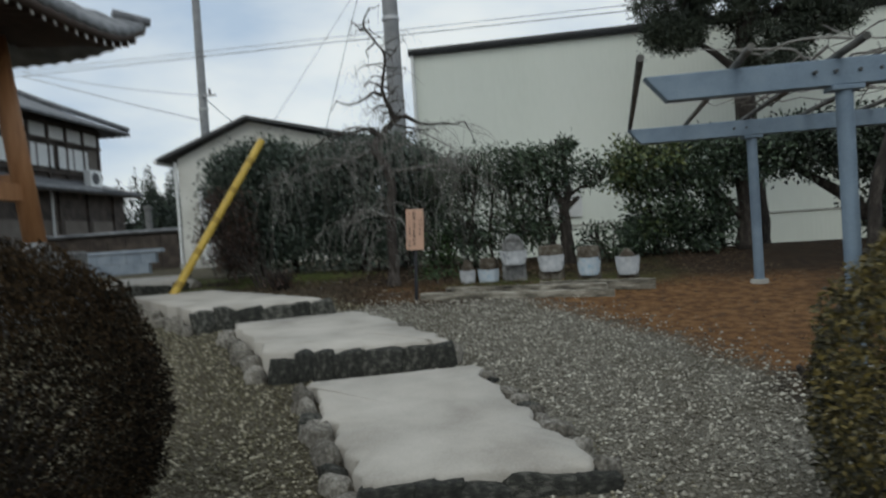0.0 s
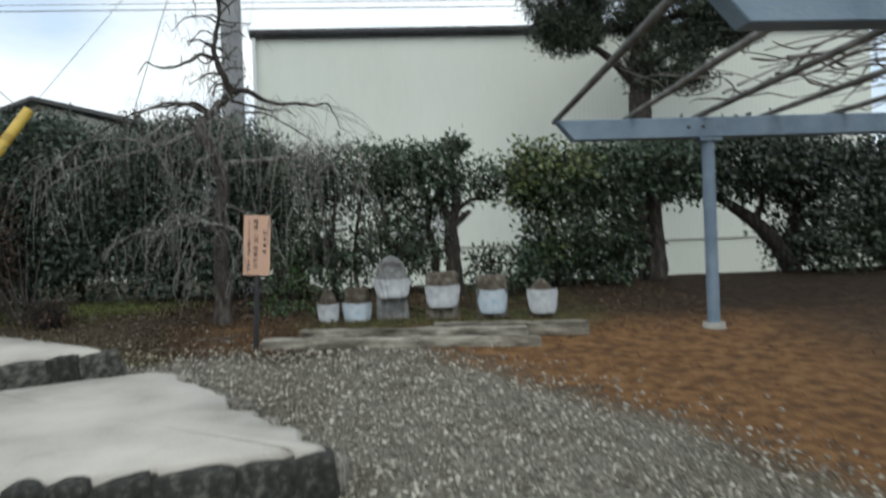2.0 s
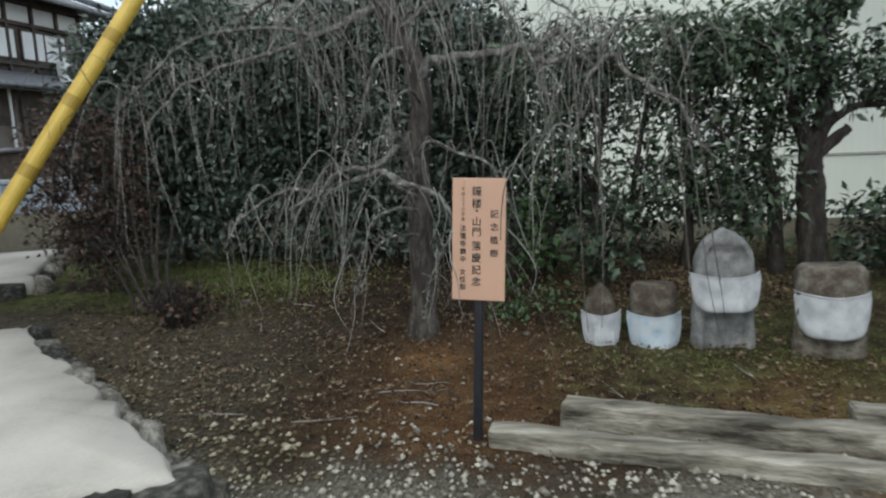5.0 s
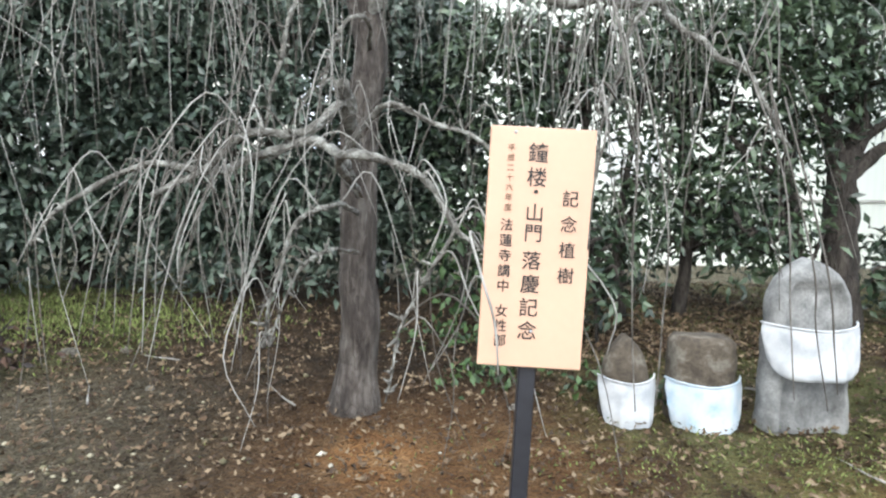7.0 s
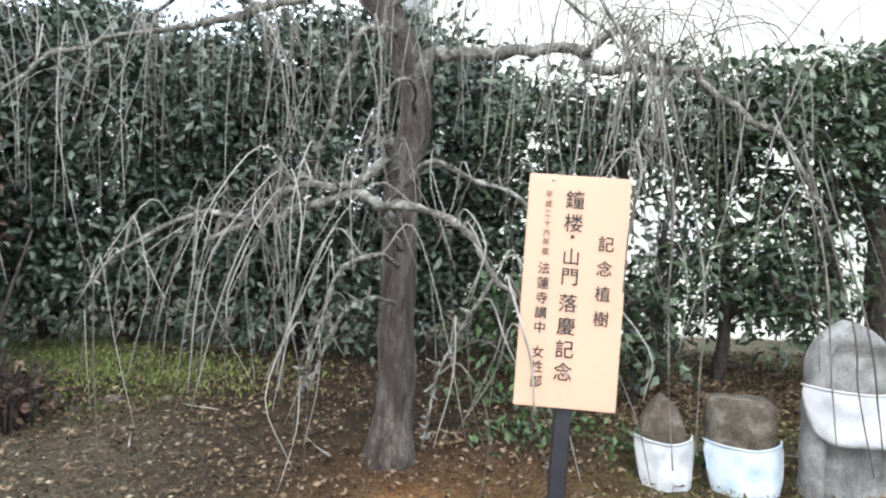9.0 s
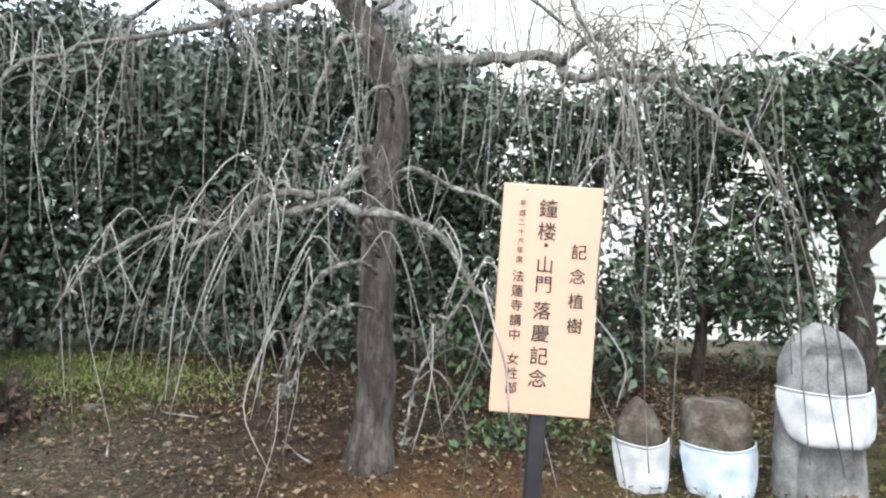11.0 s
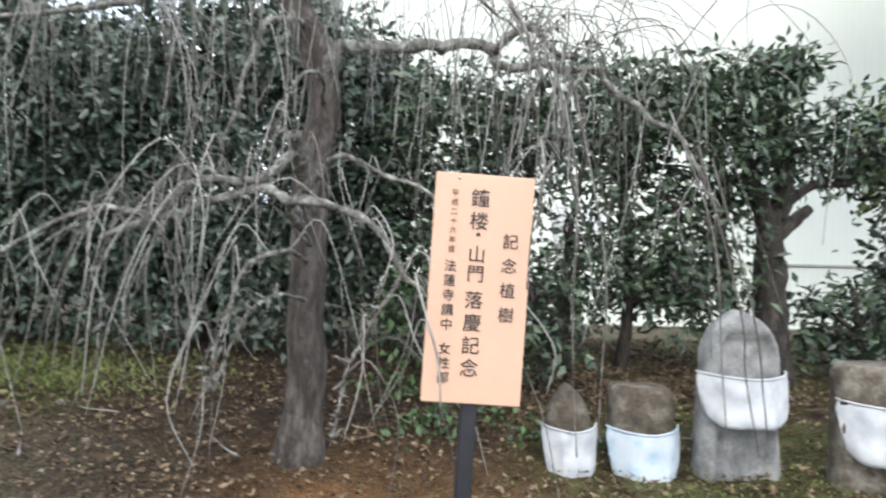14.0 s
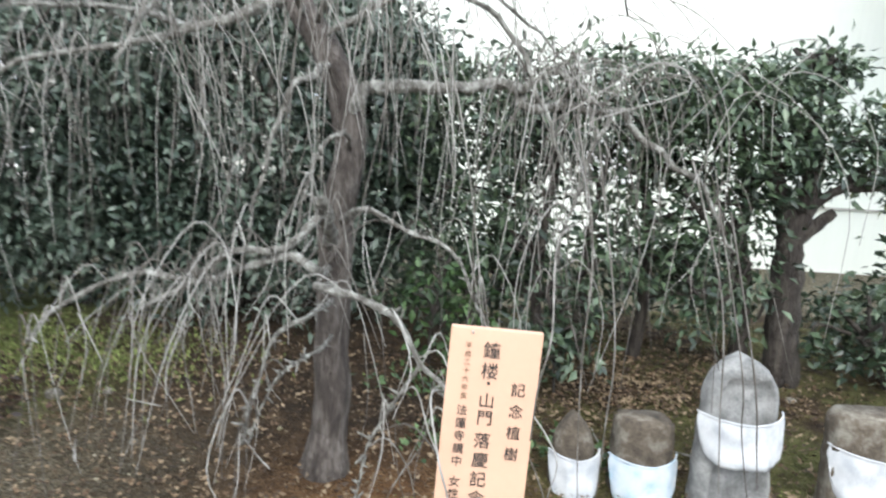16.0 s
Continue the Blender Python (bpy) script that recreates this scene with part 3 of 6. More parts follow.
# ---- far things ----
def build_warehouse():
    w = thing("warehouse", "large pale green-grey metal-clad warehouse with dark roof edge", "building", (-1.1, 17.6, 0.71))
    ang = math.atan2(16.45 - 17.6, 11.0 + 1.1)
    w.rotation_euler = (0, 0, ang)
    top, base, length, depth = 5.02, -0.46, 13.3, 9.0
    # ribbed cladding
    n = int(length / 0.1)
    v, f = [], []
    for i in range(n * 2 + 1):
        x = i * length / (n * 2)
        yy = 0.0 if i % 2 else -0.002
        v += [(x, yy, base), (x, yy, top)]
    for i in range(n * 2):
        f.append((2 * i, 2 * i + 2, 2 * i + 3, 2 * i + 1))
    part("wall", raw(v, f), M_WALL, w)
    part("wall", box(0, 0.012, base, length, depth, top - 0.05), M_WALL, w)
    part("eave_trim", box(-0.12, -0.10, top, length + 0.12, 0.02, top + 0.05, 0.01), M_TRIM, w, "dark metal eave trim")
    v, f = [], []
    for i in range(int((length + 0.24) / 0.03)):
        x, z = -0.12 + i * 0.03, top + 0.075 + 0.018 * math.sin(i * 0.03 * 2 * math.pi / 0.18)
        v += [(x, -0.17, z - 0.02), (x, -0.17, z), (x, 0.3, z + 0.03), (x, 0.3, z + 0.01)]
    for i in range(len(v) // 4 - 1):
        for a, b in ((0, 1), (1, 2), (2, 3), (3, 0)):
            f.append((4 * i + a, 4 * i + b, 4 * i + 4 + b, 4 * i + 4 + a))
    part("corrugated_edge", raw(v, f), M_TRIM, w, "wavy dark sheet-roof edge")
    part("roof", beam((length / 2, -0.12, top + 0.14), (length / 2, depth, top + 0.9), length + 0.24, 0.06, 0), M_TRIM, w)
    part("drainpipe", rod((-0.03, -0.07, base), (-0.03, -0.07, top), 0.045), M_WHITE, w, "white plastic drainpipe")
    part("plinth", box(-0.02, -0.05, base - 0.3, length, -0.012, base + 0.06, 0.01), M_BASE, w, "concrete plinth")
    louvre = part("louvre", box(3.15, -0.05, 0.72, 3.92, -0.004, 1.42, 0.008), M_WHITE, w, "white slatted wall vent")
    for k in range(11):
        part("slat", beam((3.19, -0.062, 0.77 + k * 0.058), (3.88, -0.062, 0.77 + k * 0.058), 0.03, 0.034, 0), M_WHITE, louvre)
    part("cable_run", box(0.2, -0.03, 0.52, length, -0.008, 0.55), M_BASE, w)


build_warehouse()


def build_hut():
    h = thing("hut", "cream-walled hut with a shallow dark gable roof", "building", (0, 0, 0))
    x0, x1, y0, y1, zb, ze, zp, xm = -8.52, -2.9, 20.0, 21.3, 0.6, 3.95, 4.9, -6.28
    bm = bmesh.new()
    pts = [(x0, zb), (x1, zb), (x1, ze), (xm, zp), (x0, ze)]
    fr = [bm.verts.new((x, y0, z)) for x, z in pts]
    bk = [bm.verts.new((x, y1, z)) for x, z in pts]
    bm.faces.new(fr)
    bm.faces.new(bk[::-1])
    for i in range(5):
        j = (i + 1) % 5
        bm.faces.new((fr[j], fr[i], bk[i], bk[j]))
    part("wall", bm, M_HUTWALL, h)
    for s in (0, 1):
        e = Vector((-9.02, 0, 3.96)) if s == 0 else Vector((-2.4, 0, 4.08))
        p = Vector((xm, 0, 5.02))
        bm = bmesh.new()
        q = [Vector((e.x, y0 - 0.35, e.z)), Vector((p.x, y0 - 0.35, p.z)), Vector((p.x, y1 + 0.2, p.z)), Vector((e.x, y1 + 0.2, e.z))]
        lo = [bm.verts.new(k - Vector((0, 0, 0.09))) for k in q]
        up = [bm.verts.new(k) for k in q]
        bm.faces.new(lo[::-1])
        bm.faces.new(up)
        for i in range(4):
            j = (i + 1) % 4
            bm.faces.new((lo[i], lo[j], up[j], up[i]))
        part("roof", bm, M_TRIM, h, "dark sheet roof")
    part("gutter", rod((-9.04, y0 - 0.36, 3.86), (-9.04, y1, 3.86), 0.06), M_WHITE, h, "white gutter")
    part("drainpipe", rod((x0 - 0.05, y0 - 0.05, 0.7), (x0 - 0.05, y0 - 0.05, 3.85), 0.045), M_WHITE, h)
    part("door", box(-7.95, y0 - 0.03, 0.92, -7.0, y0 + 0.02, 2.95, 0.01), M_WHITE, h, "pale blue-white door")
    part("door_step", box(-8.35, y0 - 0.7, 0.6, -6.4, y0 - 0.04, 0.90, 0.02), M_BASE, h, "concrete doorstep")


build_hut()


def hip_roof(x0, x1, y0, y1, ze, zr, inset, curve=0.0, ribs=0.0, pitch=0.25, n=48, corner=0.0):
    """A hipped tiled roof as a grid, its top face ribbed like pantiles."""
    xs, ys = np.linspace(x0, x1, n), np.linspace(y0, y1, n)
    gx, gy = np.meshgrid(xs, ys, indexing="ij")
    dx = np.minimum(gx - x0, x1 - gx)
    dy = np.minimum(gy - y0, y1 - gy)
    d = np.minimum(dx, dy)
    t = np.clip(d / inset, 0, 1)
    z = ze + (zr - ze) * (t * (1 - curve) + curve * t ** 2)
    if corner:
        far = np.minimum(np.abs(gx - (x0 + x1) / 2) / ((x1 - x0) / 2), np.abs(gy - (y0 + y1) / 2) / ((y1 - y0) / 2))
        z = z + corner * far ** 4
    if ribs:
        along = np.where(dx < dy, gy, gx)
        z = z + ribs * np.abs(np.sin(along * math.pi / pitch))
    v = np.stack([gx.ravel(), gy.ravel(), z.ravel()], 1)
    lo = v.copy()
    lo[:, 2] -= 0.14
    i, j = np.meshgrid(np.arange(n - 1), np.arange(n - 1), indexing="ij")
    a = (i * n + j).ravel()
    up = np.stack([a, a + n, a + n + 1, a + 1], 1)
    rim = [k for k in range(n)] + [k * n + n - 1 for k in range(1, n)] + [(n - 1) * n + k for k in range(n - 2, -1, -1)] + [k * n for k in range(n - 2, 0, -1)]
    rim = np.array(rim)
    nx = np.roll(rim, -1)
    side = np.stack([rim, nx, nx + n * n, rim + n * n], 1)
    return array_mesh(np.concatenate([v, lo]), np.concatenate([up, up[:, ::-1] + n * n, side]))


def build_house():
    h = thing("house", "old two-storey timber house with grey tiled roofs", "building", (-20, 24, 0.71))
    h.location = (0, 0, 0)
    X, Y, W, N = -16.5, 29.7, -24.5, 17.5
    part("wall", box(W, N, 4.0, X, Y, 6.95), M_DARKWOOD, h, "dark timber upper storey")
    part("wall", box(W - 0.8, N - 0.6, 0.4, X + 0.7, Y + 0.5, 3.85), M_DARKWOOD, h, "dark timber ground storey")
    part("roof", hip_roof(W - 1.13, X + 1.13, N - 1.2, Y + 0.7, 6.62, 9.15, 4.9, 0.25, 0.04, 0.3, 140), M_TILE, h, "grey tiled hip roof")
    part("ridge", box(-20.65, N + 3.9, 9.05, -20.35, Y - 4.1, 9.42, 0.08), M_TILE, h)
    part("hip_ridge", one_tube([Vector((X + 1.1, Y + 0.67, 6.78)), Vector((X - 1.3, Y - 1.75, 7.85)), Vector((-20.5, Y - 4.2, 9.2))], 0.11, 0.13, 8), M_TILE, h)
    part("hip_ridge", one_tube([Vector((X + 1.1, N - 1.15, 6.78)), Vector((X - 1.3, N + 1.3, 7.85)), Vector((-20.5, N + 3.8, 9.2))], 0.11, 0.13, 8), M_TILE, h)
    part("roof", hip_roof(W - 1.5, X + 1.5, N - 1.5, Y + 0.75, 3.88, 4.45, 1.6, 0.0, 0.03, 0.3, 140), M_TILE, h, "grey tiled lower roof")
    part("fascia", box(X + 1.36, N - 1.4, 3.70, X + 1.44, Y + 0.7, 3.80), M_DARKWOOD, h)
    for i in range(5):
        y0 = Y - 3.05 - i * 2.35
        win = part("window", box(X - 0.02, y0, 4.78, X + 0.06, y0 + 2.15, 5.78), M_DARKWOOD, h)
        for k in range(2):
            part("pane", box(X + 0.062, y0 + 0.06 + k * 1.05, 4.85, X + 0.08, y0 + 1.0 + k * 1.05, 5.7), M_WHITE, win, "white paper-backed pane")
    for i in range(10):
        y0 = Y - 0.12 - i * 1.17
        part("post", box(X + 0.004, y0 - 0.06, 4.2, X + 0.10, y0 + 0.06, 6.7), M_DARKWOOD, h)
        part("plaster_panel", box(X - 0.02, y0 - 1.08, 6.0, X + 0.03, y0 - 0.08, 6.5), M_WHITE, h, "white plaster panel")
    part("plaster_panel", box(X - 0.02, Y - 0.85, 4.55, X + 0.03, Y - 0.2, 5.8), M_HOUSE, h, "grey-brown plaster panel")
    for z in (4.62, 5.86, 6.55):
        part("rail", box(X + 0.004, N, z, X + 0.12, Y, z + 0.11), M_DARKWOOD, h)
    for i in range(6):
        y0 = Y - 0.6 - i * 1.9
        part("shutter", box(X + 0.704, y0 - 1.5, 0.8, X + 0.76, y0, 2.7, 0.01), M_HOUSE, h)
        part("post", box(X + 0.704, y0 + 0.08, 0.6, X + 0.80, y0 + 0.22, 3.8), M_DARKWOOD, h)
    part("downpipe", rod((X + 0.9, Y - 4.9, 0.7), (X + 0.9, Y - 4.9, 3.75), 0.045), M_WHITE, h, "white downpipe")
    ac = thing("air_conditioner", "white outdoor air-conditioner unit standing on the lower roof", "appliance", (-15.7, 27.75, 4.08))
    part("casing", box(-0.15, -0.40, 0.0, 0.15, 0.40, 0.70, 0.02), M_WHITE, ac)
    bm = bmesh.new()
    bmesh.ops.create_cone(bm, cap_ends=True, segments=24, radius1=0.24, radius2=0.24, depth=0.02, matrix=Matrix.Translation((0.16, -0.06, 0.36)) @ Matrix.Rotation(radians(90), 4, "Y"))
    part("fan_grille", bm, M_TRIM, ac, "dark round fan grille")
    for q in (-0.3, 0.3):
        part("foot", box(-0.2, q - 0.04, -0.12, 0.2, q + 0.04, 0.0), M_WHITE, ac)
    part("roof_stand", box(-0.25, -0.45, -0.14, 0.75, 1.9, -0.10), M_METAL, ac, "pale metal stand rail")


build_house()


def build_poles():
    p = thing("utility_pole", "grey concrete utility pole behind the hedge", "utility pole", (-1.03, 13.1, 0.71))
    part("shaft", rod((0, 0, 0), (0.0, 0, 9.5), 0.165, 0.125, 20), M_POLE, p)
    for z in (4.6, 5.85):
        part("band", rod((0, 0, z), (0, 0, z + 0.06), 0.165, 0.165, 20), M_METAL, p, "steel band")
    q = thing("utility_pole", "slim grey concrete utility pole beyond the hut", "utility pole", (-8.44, 22.0, 0.71))
    part("shaft", rod((0, 0, 0), (0, 0, 10.5), 0.15, 0.115, 16), M_POLE, q)
    part("bracket", box(-0.02, -0.16, 5.4, 0.5, -0.11, 5.47), M_METAL, q)
    part("insulator", rod((0.3, -0.14, 5.47), (0.3, -0.14, 5.65), 0.04), M_TRIM, q)
    part("band", rod((0, 0, 5.0), (0, 0, 5.08), 0.16, 0.16, 16), M_METAL, q)
    g = thing("guy_wire", "steel guy wire in a yellow plastic safety sleeve", "guy wire", (-4.02, 9.5, 0.49))
    a, b = Vector((0, 0, 0.0)), Vector((1.12, 1.27, 2.42))
    d = (b - a).normalized()
    part("sleeve", rod(a, b, 0.058, 0.058, 16), M_YELLOW, g, "yellow plastic sleeve")
    for k in range(5):
        s = a + d * (0.3 + 0.55 * k)
        part("band", rod(s, s + d * 0.09, 0.0595, 0.0595, 16), M_YELLOW_DARK, g, "soiled band")
    part("wire", one_tube([b, Vector((2.99, 3.6, 6.25))], 0.0036, 0.0036, 5), M_CABLE, g, "steel wire")
    part("anchor", rod(a - Vector((0, 0, 0.12)), a + d * 0.02, 0.07, 0.06, 10), M_TRIM, g)

    def cable(pts, r, label="thin black overhead cable"):
        ob = part("overhead_cable", one_tube(spline(pts, 8), r, r, 5), M_CABLE)
        tagged(ob, label, "cable", "overhead cables")
    cable([(-45, 23.6, 7.45), (-16.0, 18.9, 6.42), (-1.55, 16.55, 6.0), (12.0, 14.35, 5.6), (30, 11.5, 5.0)], 0.010)
    cable([(-45, 23.6, 7.62), (-16.0, 18.9, 6.55), (-1.55, 16.55, 6.12), (12.0, 14.35, 5.75), (30, 11.5, 5.2)], 0.007)
    cable([(-17.2, 26.0, 8.4), (-12.5, 24.0, 6.75), (-8.44, 21.85, 5.36)], 0.012)
    cable([(-17.2, 26.0, 8.55), (-12.5, 24.0, 7.2), (-8.44, 21.85, 6.15)], 0.008)
    cable([(-8.44, 21.85, 6.2), (-7.5, 21.1, 5.4), (-6.9, 20.5, 4.95)], 0.012)
    cable([(-3.25, 13.0, 0.65), (-1.10, 13.05, 7.4)], 0.006, "thin steel stay wire")


build_poles()


def build_low_wall():
    w = thing("low_wall", "low blue-grey concrete block wall beyond the path", "wall", (-9.5, 18, 0.6), kind="structure")
    for r in range(3):
        for c in range(6):
            x = -1.35 + c * 0.41 - (0.2 if r % 2 else 0)
            part("block", box(x, 0, -0.15 + r * 0.27, x + 0.4, 0.16, 0.115 + r * 0.27, 0.008), M_BLUEWALL, w)
    part("coping", box(-1.6, -0.03, 0.665, 1.28, 0.2, 0.76, 0.02), M_BLUEWALL, w)
    k = thing("yard_wall", "dark timber yard wall with a pale tiled coping", "wall", (-12, 22, 0.6), kind="structure")
    for c in range(11):
        part("board_panel", box(-3 + c * 0.6, 0.02, -0.1, -2.41 + c * 0.6, 0.12, 1.30, 0.01), M_DARKWOOD, k)
    part("coping", box(-3, -0.14, 1.302, 3.6, 0.3, 1.42, 0.04), M_TILE, k)
    g = thing("stone_post", "pale slim stone post standing behind the yard wall", "post", (-11.0, 22.9, 0.7))
    part("shaft", box(-0.09, -0.09, -0.05, 0.09, 0.09, 2.0, 0.02), M_STONE, g)
    part("cap", box(-0.13, -0.13, 2.0, 0.13, 0.13, 2.14, 0.04), M_STONE, g)


build_low_wall()


def build_bell_tower():
    t = thing("bell_tower", "timber temple bell tower with tiled roof on a stone podium", "bell tower", (-7.05, 8.05, 0.3))
    part("podium", box(-1.75, -1.75, -0.3, 1.75, 1.75, 1.05, 0.03), M_STONE, t, "grey granite podium")
    for sx in (-1, 1):
        for sy in (-1, 1):
            a, b = Vector((1.28 * sx, 1.28 * sy, 1.12)), Vector((1.05 * sx, 1.05 * sy, 4.2))
            p = part("pillar", rod(a, b, 0.15, 0.14, 20), M_TEMPLE, t, "honey-brown round timber pillar", True)
            part("shoe", rod(a - Vector((0, 0, 0.05)), a + Vector((0, 0, 0.09)), 0.168, 0.165, 20), M_METAL, p, "metal pillar shoe")
            part("base_stone", rod(a - Vector((0, 0, 0.09)), a - Vector((0, 0, 0.03)), 0.26, 0.22, 20), M_STONE, p, "round base stone")
    for z, o in ((2.05, 1.15), (3.75, 1.2)):
        for s in (-1, 1):
            k = 1.28 - 0.23 * (z - 1.12) / 3.08
            part("tie_beam", beam((-o, k * s, z), (o, k * s, z), 0.13, 0.26), M_TEMPLE, t)
            part("tie_beam", beam((k * s, -o, z - 0.14), (k * s, o, z - 0.14), 0.12, 0.24), M_TEMPLE, t)
    part("roof", hip_roof(-2.5, 2.5, -2.55, 2.55, 4.15, 6.0, 2.4, 0.35, 0.035, 0.24, 120, 0.42), M_TILE, t, "grey tiled roof with upturned corners")
    for sx in (-1, 1):
        for i in range(22):
            y = -2.35 + i * 4.7 / 21
            up = 0.42 * (min(1, abs(y) / 2.55) ** 4)
            r = part("rafter", beam((0.9 * sx, y * 0.75, 4.15), (2.40 * sx, y, 3.93 + up), 0.07, 0.09, 0), M_TEMPLE_DARK, t, "dark eave rafter")
            part("rafter_end", beam((2.402 * sx, y, 3.93 + up), (2.412 * sx, y, 3.93 + up), 0.055, 0.07, 0), M_WHITE, r, "white-painted rafter end")
        part("eave_board", one_tube(spline([(2.44 * sx, -2.5, 4.42), (2.44 * sx, -1.6, 4.09), (2.44 * sx, 0, 4.0), (2.44 * sx, 1.6, 4.09), (2.44 * sx, 2.5, 4.42)], 6), 0.07, 0.07, 6), M_TEMPLE_DARK, t)
        for sy in (-1, 1):
            part("ridge_end", rod((2.15 * sx, 2.2 * sy, 4.62), (2.54 * sx, 2.58 * sy, 4.56), 0.075, 0.07, 12), M_TILE, t, "round ridge end tile")


build_bell_tower()


# ---- trees and shrubs ----
def shell_clumps(n, centre, half, seed, power=0.45, floor=-1.0):
    """Clump centres inside a rounded block, most of them near its skin."""
    rng = np.random.default_rng(seed)
    out = []
    while len(out) < n:
        p = rng.uniform(-1, 1, 3)
        r = (np.abs(p) ** 3.2).sum() ** (1 / 3.2)
        if r > 1 or p[2] < floor:
            continue
        p = p / max(r, 1e-6) * max(r, rng.uniform(0, 1) ** power)
        out.append(np.asarray(centre) + p * np.asarray(half))
    return np.array(out)


def clipped_tree(name, label, category, trunks, blocks, mat, size, group="", twig_seed=1, aspect=0.5):
    """Trunks with limbs and a crown of leaves; blocks: centre, half size, leaves, clumps, spread."""
    x, y = trunks[0][0][0][:2]
    t = thing(name, label, category, (x, y, gz(x, y)), group)
    o = Vector(t.location)
    for pts, r0, r1 in trunks:
        part("trunk", one_tube([p - o for p in spline(pts, 5)], r0, r1, 9, 0.12), M_BARK, t)
    all_p, all_o = [], []
    tw = Tubes(4)
    for k, (c, h, n, clumps, spread) in enumerate(blocks):
        cl = shell_clumps(clumps, c, h, twig_seed * 10 + k)
        p, off = crown_points(n, cl, spread)
        keep = p[:, 2] > ground_z(p[:, 0], p[:, 1]) + 0.06
        all_p.append(p[keep])
        all_o.append(off[keep] / spread)
        for q in cl[:max(12, clumps // 5)]:
            e = Vector(q) - o
            s = min((v - o for tr in trunks for v in spline(tr[0], 3)[2:]), key=lambda v: (v - e).length + 0.6 * max(0.0, v.z - e.z))
            mid = (s + e) / 2 + Vector((random.uniform(-.1, .1), random.uniform(-.1, .1), random.uniform(0, .15)))
            tw.add(spline([s, mid, e], 3), 0.018, 0.005, 0.1)
    tagged(part("branchwork", tw.mesh(), M_BARK, t), kind="stuff")
    pts = np.concatenate(all_p) - np.array(o)
    part("crown", leaves(pts, size, np.concatenate(all_o), aspect), mat, t)
    return t


